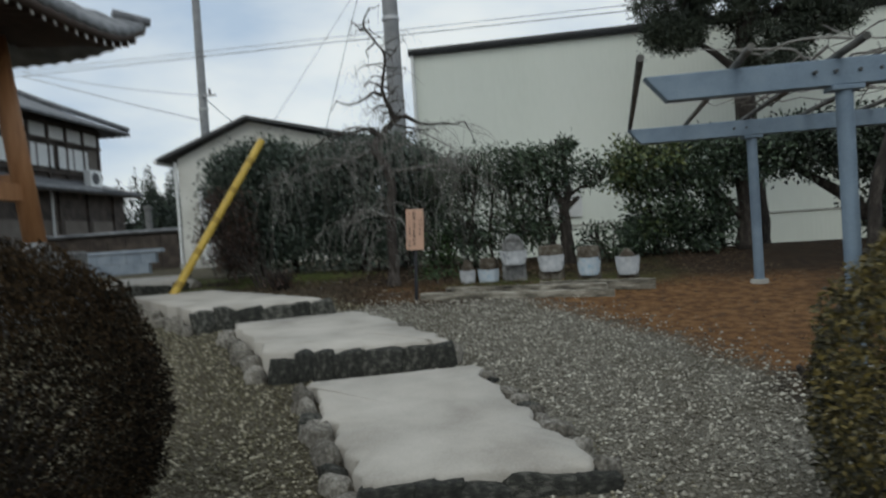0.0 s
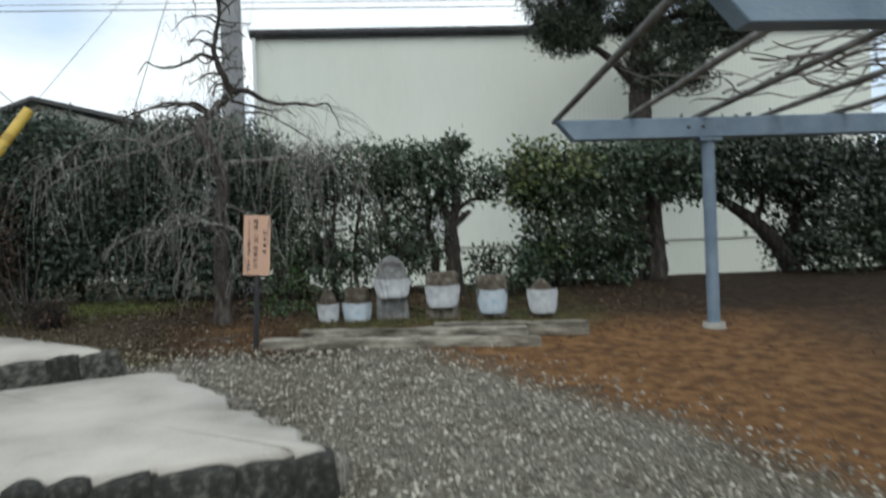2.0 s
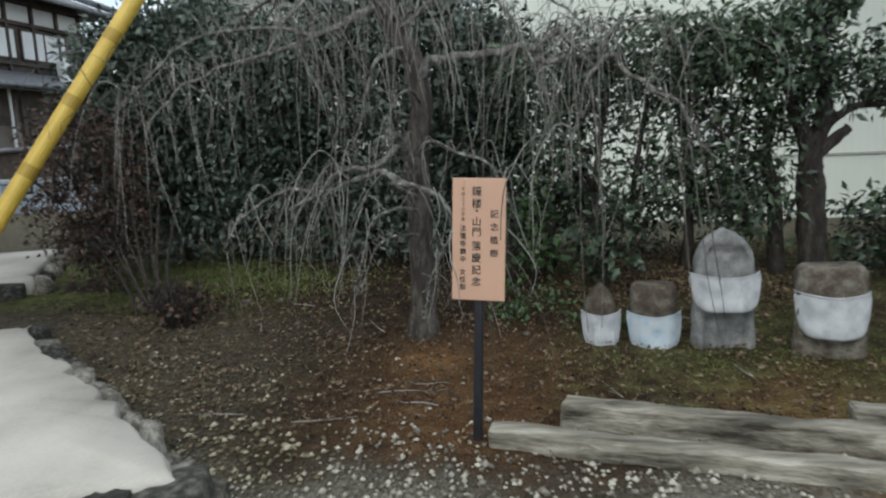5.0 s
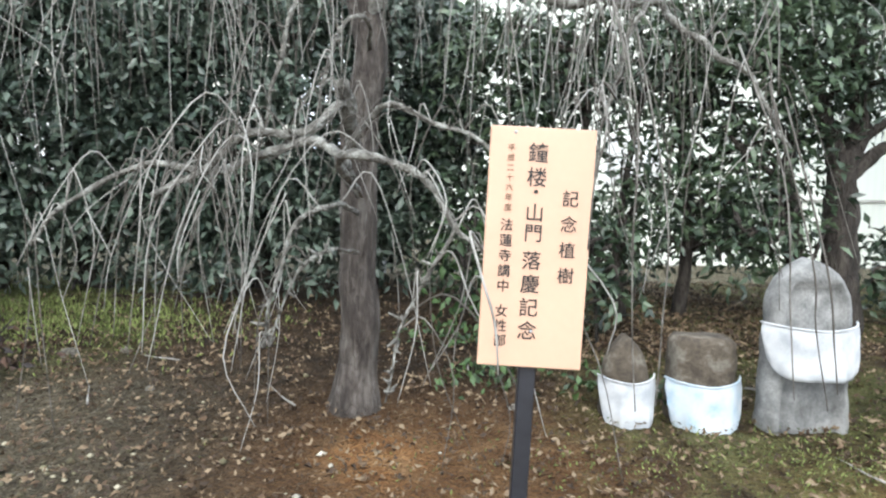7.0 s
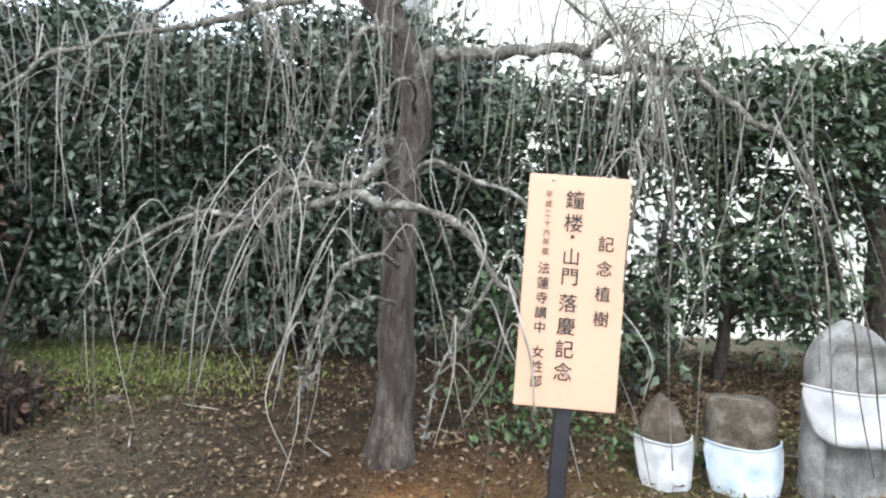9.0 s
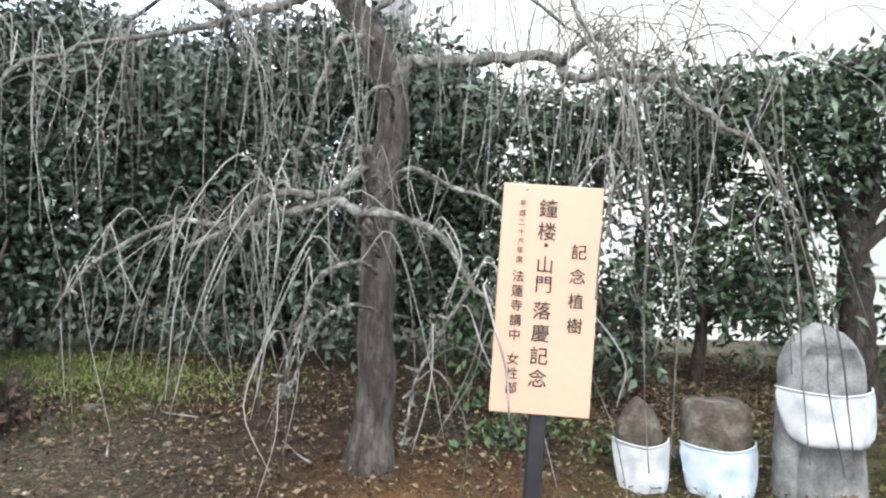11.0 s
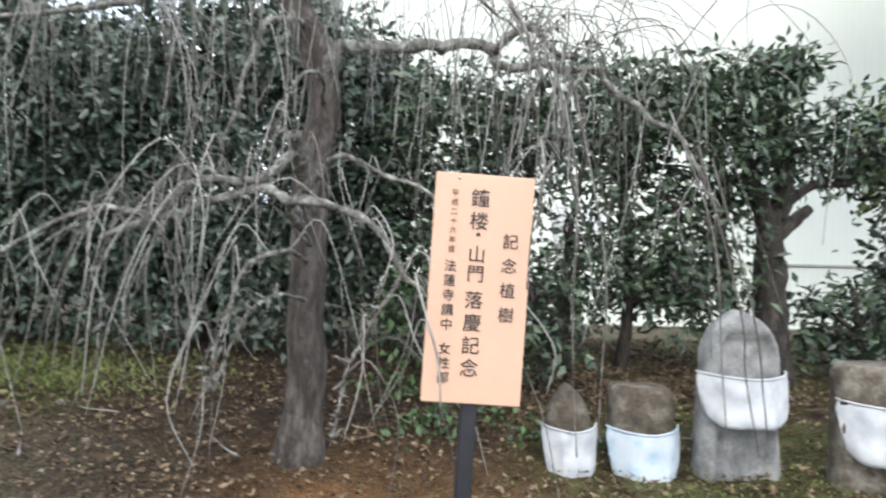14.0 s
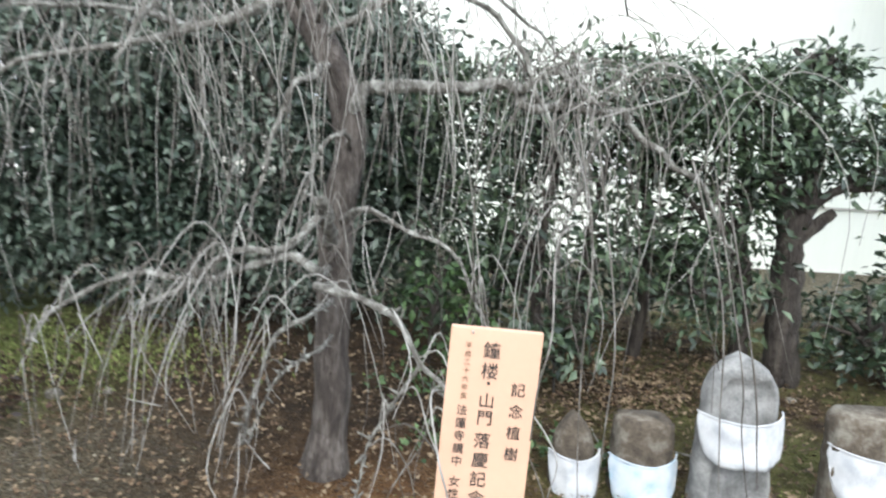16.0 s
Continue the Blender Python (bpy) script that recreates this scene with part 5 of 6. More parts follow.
def build_weeping_tree():
    base = Vector((-0.86, 10.12, 0.53))
    t = thing("weeping_tree", "bare weeping tree with a dark trunk and drooping grey twigs", "tree", base)

    def rel(pts):
        return [Vector(p) - base for p in pts]
    trunk = [(-0.86, 10.12, 0.48), (-0.845, 10.12, 0.62), (-0.83, 10.12, 0.89), (-0.835, 10.12, 1.13), (-0.845, 10.12, 1.45), (-0.82, 10.11, 1.76), (-0.785, 10.11, 1.97), (-0.82, 10.13, 2.19), (-0.90, 10.17, 2.36), (-1.0, 10.25, 2.51), (-1.04, 10.36, 2.64), (-1.02, 10.46, 2.74)]
    stem = spline(rel(trunk), 9)
    stem = [p + noise.noise_vector(p * 5.0) * 0.014 for p in stem]
    part("trunk", furrowed(stem, 0.084, 0.052), M_TRUNK, t, "dark furrowed trunk")
    part("root_flare", furrowed(rel([(-0.86, 10.12, 0.44), (-0.858, 10.12, 0.52), (-0.85, 10.12, 0.60), (-0.845, 10.12, 0.74)]), 0.15, 0.074, 0.14), M_TRUNK, t)
    upper = [(-1.02, 10.46, 2.72), (-0.89, 10.5, 2.87), (-0.79, 10.5, 2.98), (-0.745, 10.5, 3.07), (-0.77, 10.5, 3.16), (-0.82, 10.5, 3.26), (-0.87, 10.5, 3.38), (-0.885, 10.5, 3.51), (-0.87, 10.5, 3.65), (-0.84, 10.5, 3.82),
             (-0.83, 10.5, 4.06), (-1.0, 10.5, 4.29), (-1.12, 10.5, 4.50), (-1.0, 10.5, 4.74)]
    crook = spline(rel(upper), 6)
    crook = [crook[0]] + [p + noise.noise_vector(p * 8.0) * 0.018 for p in crook[1:]]
    part("leader", one_tube(crook, 0.052, 0.010, 10, 0.28, 0.8), M_BARK, t)
    limbs = [
        ([(-0.84, 10.0, 1.58), (-0.84, 9.75, 1.72), (-0.86, 9.66, 1.80)], 0.05, 0.034),
        ([(-0.85, 9.7, 1.74), (-0.98, 9.6, 1.63), (-1.14, 9.55, 1.62), (-1.28, 9.55, 1.50), (-1.42, 9.5, 1.42)], 0.030, 0.012),
        ([(-0.85, 10.0, 1.48), (-0.85, 9.6, 1.55), (-0.95, 9.6, 1.60), (-1.1, 9.6, 1.56), (-1.25, 9.6, 1.50), (-1.48, 9.6, 1.52), (-1.73, 9.6, 1.39), (-1.85, 9.6, 1.26)], 0.036, 0.009),
        ([(-0.82, 9.98, 1.42), (-0.83, 9.4, 1.54), (-0.66, 9.3, 1.53), (-0.56, 9.28, 1.47), (-0.49, 9.25, 1.34), (-0.41, 9.2, 1.28), (-0.37, 9.2, 1.12)], 0.028, 0.007),
        ([(-0.49, 9.25, 1.34), (-0.58, 9.27, 1.19), (-0.65, 9.28, 1.02), (-0.68, 9.28, 0.84)], 0.012, 0.004),
        ([(-0.83, 10.0, 1.35), (-0.87, 9.6, 1.40), (-0.98, 9.5, 1.34), (-1.04, 9.5, 1.15), (-1.09, 9.5, 0.95)], 0.018, 0.005),
        ([(-0.83, 10.0, 1.2), (-0.86, 9.6, 1.25), (-0.94, 9.5, 1.23), (-0.99, 9.5, 1.15), (-1.07, 9.5, 0.95)], 0.014, 0.004),
        ([(-0.80, 10.02, 1.68), (-0.70, 9.85, 1.75), (-0.52, 9.8, 1.67), (-0.37, 9.78, 1.61), (-0.25, 9.7, 1.4)], 0.026, 0.006),
        ([(-0.80, 10.09, 2.10), (-0.71, 10.1, 2.18), (-0.62, 10.1, 2.23), (-0.45, 10.1, 2.27), (-0.29, 10.1, 2.23), (-0.15, 10.1, 2.28), (-0.07, 10.1, 2.21), (0.07, 10.1, 2.20), (0.23, 10.1, 2.17), (0.32, 10.08, 2.18), (0.48, 10.02, 2.03), (0.62, 10.0, 1.94), (0.71, 10.0, 1.83), (0.78, 10.0, 1.72), (0.85, 10.0, 1.60)], 0.052, 0.009),
        ([(-0.10, 10.1, 2.24), (-0.06, 10.06, 2.25), (0.03, 10.04, 2.32), (0.10, 10.04, 2.29), (0.16, 10.03, 2.22), (0.25, 9.98, 2.20)], 0.030, 0.012),
        ([(0.28, 10.06, 2.17), (0.23, 9.95, 2.11), (0.17, 9.9, 2.0), (0.13, 9.9, 1.83), (0.08, 9.88, 1.67), (0.06, 9.85, 1.5)], 0.020, 0.006),
        ([(-0.88, 10.14, 2.32), (-0.90, 9.85, 2.24), (-0.96, 9.75, 2.19), (-1.02, 9.74, 2.08), (-1.06, 9.74, 1.94), (-1.09, 9.73, 1.79), (-1.13, 9.72, 1.64)], 0.024, 0.007),
        ([(-0.79, 10.08, 1.97), (-0.78, 9.8, 2.02), (-0.84, 9.7, 1.99), (-0.89, 9.7, 1.87), (-0.92, 9.7, 1.77), (-0.93, 9.7, 1.66)], 0.016, 0.005),
        ([(-0.745, 10.5, 3.05), (-0.56, 10.5, 3.05), (-0.43, 10.5, 2.99), (-0.24, 10.5, 2.92), (-0.02, 10.5, 2.93), (0.16, 10.5, 2.89), (0.30, 10.5, 2.91), (0.36, 10.5, 2.83), (0.45, 10.48, 2.62)], 0.040, 0.006),
        ([(-0.77, 10.5, 2.98), (-0.66, 10.48, 2.93), (-0.52, 10.46, 2.89), (-0.29, 10.44, 2.83), (-0.15, 10.42, 2.84), (-0.02, 10.4, 2.74)], 0.028, 0.006),
        ([(-0.84, 10.5, 3.53), (-0.75, 10.5, 3.46), (-0.63, 10.48, 3.43)], 0.018, 0.006),
        ([(-0.81, 10.5, 3.27), (-0.70, 10.5, 3.32), (-0.56, 10.48, 3.30)], 0.018, 0.006),
        ([(-0.89, 10.5, 3.54), (-0.98, 10.5, 3.58), (-1.07, 10.5, 3.61), (-1.16, 10.48, 3.55)], 0.026, 0.008),
        ([(-0.82, 10.5, 3.26), (-0.98, 10.5, 3.25), (-1.08, 10.5, 3.17), (-1.15, 10.48, 3.12)], 0.018, 0.006),
        ([(-0.78, 10.5, 3.16), (-0.89, 10.5, 3.10), (-0.91, 10.48, 2.98)], 0.022, 0.008),
        ([(-0.94, 10.5, 2.83), (-1.10, 10.5, 2.94), (-1.27, 10.5, 2.90), (-1.36, 10.5, 2.85), (-1.45, 10.48, 2.72)], 0.026, 0.007),
        ([(-0.87, 10.5, 3.40), (-1.03, 10.5, 3.45), (-1.17, 10.5, 3.38), (-1.31, 10.5, 3.33), (-1.50, 10.5, 3.32), (-1.60, 10.48, 3.36), (-1.68, 10.46, 3.22)], 0.030, 0.007),
        ([(-0.98, 10.42, 2.8), (-1.2, 10.45, 2.90), (-1.42, 10.4, 2.88), (-1.62, 10.35, 2.80), (-1.75, 10.3, 2.6)], 0.028, 0.008),
        ([(-1.03, 10.34, 2.60), (-1.17, 10.22, 2.54), (-1.27, 10.17, 2.48), (-1.38, 10.15, 2.43), (-1.50, 10.15, 2.39), (-1.71, 10.15, 2.33), (-1.95, 10.1, 2.28), (-2.3, 10.0, 2.12), (-2.5, 9.95, 1.85)], 0.044, 0.008),
        ([(-1.45, 10.16, 2.42), (-1.75, 9.9, 2.46), (-2.1, 9.65, 2.3), (-2.4, 9.45, 1.95)], 0.022, 0.006),
        ([(-0.99, 10.24, 2.5), (-1.08, 9.8, 2.62), (-1.25, 9.45, 2.5), (-1.4, 9.25, 2.2)], 0.026, 0.007),
        ([(-0.92, 10.18, 2.4), (-0.6, 9.85, 2.55), (-0.35, 9.6, 2.5), (-0.15, 9.45, 2.25), (-0.05, 9.4, 1.95)], 0.026, 0.007),
        ([(-0.95, 10.2, 2.45), (-0.8, 9.7, 2.68), (-0.7, 9.3, 2.58), (-0.66, 9.1, 2.3)], 0.024, 0.006),
        ([(-1.03, 10.4, 2.68), (-0.5, 10.6, 2.85), (-0.1, 10.75, 2.7), (0.3, 10.8, 2.4)], 0.026, 0.007),
        ([(-0.9, 10.5, 2.8), (-1.3, 10.8, 3.0), (-1.8, 11.0, 2.95), (-2.3, 11.1, 2.7), (-2.6, 11.1, 2.35)], 0.026, 0.007),
        ([(-0.82, 10.5, 3.8), (-1.0, 10.58, 3.9), (-1.2, 10.55, 3.86), (-1.32, 10.5, 3.7)], 0.016, 0.005),
        ([(-0.87, 10.5, 3.62), (-0.66, 10.6, 3.74), (-0.55, 10.6, 3.68)], 0.014, 0.005),
        ([(-0.88, 10.5, 4.14), (-0.6, 10.6, 4.28), (-0.52, 10.58, 4.2)], 0.013, 0.004),
    ]
    lines = []
    for pts, r0, r1 in limbs:
        ln = spline(rel(pts), 6)
        ln = [ln[0]] + [p + noise.noise_vector(p * 7.0 + Vector((len(lines), 0, 0))) * (0.07 if len(lines) == 8 else 0.012 if pts[0][2] < 1.9 else 0.026 if pts[0][2] < 2.75 else 0.022) for p in ln[1:]]
        lines.append((ln, r0))
        low = pts[0][2] < 1.9
        r0, r1 = r0 * (0.55 if low else 0.6 if pts[0][2] < 2.75 else 0.75), r1 * 0.7
        part("limb", one_tube(ln, r0, r1, 8, 0.34), M_LIMB if pts[0][2] < 2.75 else M_BARK, t)
    # drooping twigs
    tw, spur, spur_low = Tubes(4), Tubes(6), Tubes(5)
    rng = random.Random(4)
    for li, (ln, r0) in enumerate(lines):
        high = ln[0].z + base.z > 2.82
        many = 7 if high else (28 if li in (1, 2) else 11)
        if li in (8, 9, 23, 24, 25, 26, 27, 28, 29):
            many = 18
        if li in (25, 26, 27):
            many = 22
        for k in range(many):
            s = ln[rng.randrange(max(1, len(ln) // 5), len(ln))]
            a = rng.uniform(0, 2 * math.pi)
            out = Vector((math.cos(a), math.sin(a) - 0.35, 0)) * rng.uniform(0.05, 0.32)
            h = s.z
            drop = rng.uniform(0.25, 0.9) * (0.42 if high else (0.75 if h + base.z < 1.75 else 1.0))
            drop = min(drop, max(0.12, h - 0.12))
            p1 = s + out * 0.45 + Vector((0, 0, rng.uniform(0.02, 0.12)))
            p2 = s + out + Vector((rng.uniform(-.03, .03), rng.uniform(-.03, .03), -drop * 0.35))
            p3 = s + out * 1.15 + Vector((rng.gauss(0, 0.07), rng.uniform(-.04, .04), -drop))
            if p3.z < 0.75 and abs(p3.x) < 0.2:
                continue
            if (p3 + base).y < 8.9 and abs((p3 + base).x + 0.33) < 0.3:
                continue
            thick = rng.uniform(0.002, 0.004) if li < 8 else rng.uniform(0.0017, 0.0036)
            tw.add(spline([s, p1, p2, p3], 4), thick, 0.0013, 0.15)
            if rng.random() < 0.4:
                q = p2 + Vector((rng.uniform(-.12, .12), rng.uniform(-.12, .12), -drop * rng.uniform(0.2, 0.5)))
                tw.add(spline([p1.lerp(p2, 0.6), p2.lerp(q, 0.5) + Vector((0, 0, 0.02)), q], 3), 0.002, 0.0012)
    # long curtains of twigs off the high limbs, in front of the hedge
    for k in range(75):
        x = rng.uniform(-2.9, 0.9)
        y = rng.uniform(9.15, 10.9)
        if abs(x + 0.33) < 0.28 and y < 9.4:
            continue
        z = 2.72 - 0.16 * abs(x + 0.9) ** 1.5 + rng.uniform(-0.25, 0.12)
        s = Vector((x, y, z)) - base
        near = min((p for ln, r in lines[8:13] + lines[22:30] for p in ln[::3]), key=lambda p: (p - s).length)
        drop = rng.uniform(0.3, 0.95)
        drift = Vector((rng.gauss(0, 0.2), rng.uniform(-.1, .1), 0))
        e = s + drift + Vector((0, 0, -drop))
        e.z = max(e.z, 0.15)
        mid = s.lerp(e, 0.45) + drift * 0.6
        arc = near.lerp(s, 0.6) + Vector((0, 0, 0.1))
        tw.add(spline([near, arc, s.lerp(mid, 0.25), mid, e], 4), rng.uniform(0.0016, 0.0032), 0.0011, 0.12)
    # single long twigs hanging before the stones and the signboard
    for pts in ([(0.6, 9.95, 2.0), (0.63, 9.62, 1.5), (0.67, 9.6, 1.02), (0.70, 9.6, 0.74)], [(0.7, 9.9, 1.85), (0.73, 9.6, 1.24), (0.76, 9.6, 0.99), (0.82, 9.6, 0.70)],
                [(0.76, 9.9, 1.8), (0.78, 9.6, 1.22), (0.83, 9.6, 0.91), (0.85, 9.6, 0.76)], [(0.1, 9.9, 2.15), (0.12, 9.6, 1.7), (0.12, 9.6, 1.28), (0.13, 9.6, 0.96), (0.15, 9.6, 0.70)],
                [(0.2, 9.95, 2.1), (0.23, 9.6, 1.4), (0.23, 9.6, 1.0), (0.22, 9.6, 0.72)], [(0.12, 9.8, 1.75), (-0.1, 9.2, 1.75), (-0.20, 8.76, 1.60), (-0.23, 8.73, 1.48), (-0.24, 8.73, 1.34)],
                [(-0.41, 9.2, 1.28), (-0.47, 8.95, 1.36), (-0.455, 8.75, 1.27), (-0.43, 8.74, 1.18), (-0.42, 8.74, 1.07)]):
        tw.add(spline(rel(pts), 5), 0.0042, 0.0022, 0.2)
    # springy shoots fanning out and over from the knobs of the big limb
    for k in range(34):
        s = Vector((rng.uniform(-0.15, 0.40), rng.uniform(9.95, 10.15), rng.uniform(2.18, 2.30))) - base
        reach, rise, fall = rng.uniform(0.12, 0.55) * rng.choice((-0.6, 1, 1)), rng.uniform(0.03, 0.26), rng.uniform(0.05, 0.7)
        d = rng.uniform(-0.3, 0.15)
        tw.add(spline([s, s + Vector((reach * 0.3, d * 0.4, rise * 0.8)), s + Vector((reach * 0.7, d * 0.8, rise * 0.7)), s + Vector((reach, d, rise - fall * 0.45)), s + Vector((reach * 1.08, d, rise - fall))], 4), rng.uniform(0.002, 0.0042), 0.0013, 0.15)
    # straight budded shoots slanting down from the high right limb
    for k in range(16):
        s = rng.choice(lines[13][0][10:])
        e = s + Vector((rng.uniform(0.1, 0.55), rng.uniform(-0.5, 0.0), -rng.uniform(0.25, 0.65)))
        mid = s.lerp(e, 0.5) + Vector((0.05, 0, 0.05))
        pts = spline([s, mid, e], 6)
        tw.add(pts, 0.0034, 0.0013, 0.2)
        for p in pts[2:-1:2]:
            b = p + Vector((rng.uniform(-1, 1), rng.uniform(-1, 1), rng.uniform(-0.4, 1))).normalized() * 0.012
            tw.add([p, p.lerp(b, 0.5), b], 0.003, 0.001)
    # short stubs along the low limbs
    for ln, r0 in lines[:13]:
        for k in range(22):
            p = rng.choice(ln[3:])
            e = p + Vector((rng.uniform(-1, 1), rng.uniform(-1, 1), rng.uniform(-0.5, 1))).normalized() * rng.uniform(0.015, 0.05)
            spur_low.add([p, p.lerp(e, 0.6), e], rng.uniform(0.004, 0.008), 0.002, 0.3)
    # crooked spurs on the leader
    up_line = spline(rel(upper), 6)
    for k in range(34):
        s = up_line[rng.randrange(4, len(up_line))]
        a = rng.choice((0, math.pi)) + rng.uniform(-0.9, 0.9)
        p, pts, rise = s, [s], rng.uniform(-0.3, 0.7)
        for q in range(rng.randrange(3, 6)):
            a += rng.uniform(-0.9, 0.9)
            rise = rise * 0.5 + rng.uniform(-0.8, 0.8)
            p = p + Vector((math.cos(a), math.sin(a) * 0.6, rise)) * rng.uniform(0.03, 0.09)
            pts.append(p)
        spur.add(spline(pts, 3), rng.uniform(0.008, 0.015), 0.006, 0.35)
        for q in range(2):
            e = p + Vector((rng.uniform(-.08, .08), rng.uniform(-.05, .05), -rng.uniform(0.1, 0.45)))
            tw.add(spline([p, p.lerp(e, 0.5) + Vector((rng.uniform(-.05, .05), 0, 0.04)), e], 3), 0.003, 0.0015)
    tagged(part("stub_growth", spur_low.mesh(), M_LIMB, t), kind="stuff")
    tagged(part("spur_growth", spur.mesh(), M_BARK, t), kind="stuff")
    tagged(part("twig_curtain", tw.mesh(), M_TWIG, t, "thin drooping grey twigs"), kind="stuff")


build_weeping_tree()


# ---- signboard ----
def build_sign():
    s = thing("signboard", "pale orange memorial signboard with black lettering on a black post", "sign", (-0.378, 8.815, 0.43))
    lean = radians(2.65)
    s.rotation_euler = (radians(-1.5), lean, radians(-3))
    w, z0, z1, th = 0.226, 0.645, 1.165, 0.016
    board = part("board", box(-w / 2, -0.03 - th, z0, w / 2, -0.03, z1, 0.002), M_BOARD, s, "pale orange painted board")
    part("post", box(-0.019, -0.028, -0.12, 0.019, 0.010, z1 - 0.05, 0.003), M_BLACKMETAL, s, "square black steel post")
    for z in (z0 + 0.08, z1 - 0.012):
        bm = bmesh.new()
        bmesh.ops.create_uvsphere(bm, u_segments=8, v_segments=5, radius=0.004, matrix=Matrix.Translation((-0.06 if z > 1 else 0.0, -0.03 - th, z)))
        part("screw", bm, M_METAL, s)
    front = -0.03 - th - 0.0012

    def glyph(ch, x, z, size, mat):
        cu = bpy.data.curves.new("glyph", "FONT")
        cu.body, cu.size, cu.align_x, cu.align_y = ch, size, "CENTER", "CENTER"
        cu.extrude, cu.offset, cu.resolution_u = 0.0008, size * 0.004, 3
        tmp = bpy.data.objects.new("glyph", cu)
        me = bpy.data.meshes.new_from_object(tmp)
        bpy.data.objects.remove(tmp)
        bpy.data.curves.remove(cu)
        ob = part("character", me, mat, board)
        ob.matrix_basis = Matrix.Translation((x, front, z)) @ Matrix.Rotation(radians(90), 4, "X")

    h = z1 - z0

    def column(text, x, first, last, size, mat):
        """Characters at even steps between two shares of the board's height, from the top."""
        for i, ch in enumerate(text):
            glyph(ch, x, z1 - h * (first + (last - first) * i / (len(text) - 1)), size, mat)
    column("記念植樹", 0.066, 0.29, 0.61, 0.037, M_INK)
    column("鐘楼", -0.009, 0.11, 0.21, 0.044, M_INK)
    column("・山門", -0.009, 0.27, 0.44, 0.042, M_INK)
    column("落慶記念", -0.009, 0.555, 0.85, 0.043, M_INK)
    column("平成二十六年度", -0.067, 0.09, 0.335, 0.017, M_INK_BROWN)
    column("法蓮寺講中", -0.067, 0.41, 0.665, 0.029, M_INK)
    column("女性部", -0.067, 0.77, 0.895, 0.029, M_INK)


build_sign()


# ---- stone markers with bibs ----
def marker_mesh(w, d, h, style, seed):
    """An upright stone: 'round' with a pointed arch top, 'block' with a rough flat top, 'figure' with a small worn head."""
    bm = bmesh.new()
    n, rows = (44, 26) if style == "round" else (24, 16)
    rings = []
    for r in range(rows + 1):
        t = r / rows
        z = t * h
        if style == "round":
            k = 1.0 - 0.10 * t if t < 0.68 else (0.93 * max(0.0, 1 - ((t - 0.68) / 0.32) ** 2.2) ** 0.62)
        elif style == "figure":
            k = 1.0 - 0.14 * t if t < 0.55 else 0.925 * max(0.0, 1 - ((t - 0.55) / 0.45) ** 1.7) ** 0.72
        else:
            k = 1.0 - 0.06 * t - (0.12 if t == 1 else 0)
        k = max(k, 0.03)
        ring = []
        for i in range(n):
            a = 2 * math.pi * i / n
            c, s = math.cos(a), math.sin(a)
            p = 0.55 if style == "block" else 0.75
            x = math.copysign(abs(c) ** p, c) * w / 2 * k
            y = math.copysign(abs(s) ** p, s) * d / 2 * (0.6 + 0.4 * k)
            o = 1 + 0.05 * noise.noise((x * 9 + seed, y * 9, z * 9)) + 0.03 * noise.noise((x * 25 + seed, y * 25, z * 25))
            if style == "round" and s < 0 and abs(x) < w * 0.36 * min(1, k) and t < 0.86:
                y += 0.036
            ring.append(bm.verts.new((x * o, y * o, z + (0.02 * noise.noise((x * 12 + seed, y * 12, 5)) if r == rows else 0))))
        rings.append(ring)
    for r in range(rows):
        for i in range(n):
            j = (i + 1) % n
            bm.faces.new((rings[r][i], rings[r][j], rings[r + 1][j], rings[r + 1][i]))
    bm.faces.new(rings[-1])
    bm.faces.new(rings[0][::-1])
    return bm


def bib_mesh(wide, tall, depth, seed):
    """A rounded cloth bib wrapped round the front of a stone, with a turned-up band and folds."""
    nu, nv = 26, 14
    v, f = [], []
    for layer in (0, 1):
        for j in range(nv + 1):
            t = j / nv
            for i in range(nu + 1):
                u = -1 + 2 * i / nu
                round_off = math.sqrt(max(0.0, 1 - max(0, (abs(u) - 0.45) / 0.55) ** 2.2)) if t > 0 else 1
                low = 1 - (1 - round_off) * 0.7
                a = u * 1.15
                x = wide / 2 * math.sin(a) / math.sin(1.15) * (0.95 + 0.09 * math.sin(math.pi * (0.12 + 0.75 * t)))
                y = -depth * (math.cos(a) - math.cos(1.15)) / (1 - math.cos(1.15)) - 0.012 - 0.018 * t
                z = -tall * t * low + 0.012 * abs(u) ** 2 * (1 - t)
                fold = 0.006 * math.sin(u * 9 + seed) * t + 0.004 * math.sin(u * 23 + seed * 2) * t + 0.008 * noise.noise((u * 2.5 + seed, t * 3, 1))
                v.append((x, y + fold + (0.004 if layer else 0), z))
    m = (nu + 1) * (nv + 1)
    for j in range(nv):
        for i in range(nu):
            a = j * (nu + 1) + i
            f.append((a, a + nu + 1, a + nu + 2, a + 1))
            f.append((m + a, m + a + 1, m + a + nu + 2, m + a + nu + 1))
    edge = [i for i in range(nu + 1)] + [j * (nu + 1) + nu for j in range(1, nv + 1)] + [nv * (nu + 1) + i for i in range(nu - 1, -1, -1)] + [j * (nu + 1) for j in range(nv - 1, 0, -1)]
    for a, b in zip(edge, edge[1:] + edge[:1]):
        f.append((a, b, b + m, a + m))
    return raw(v, f)


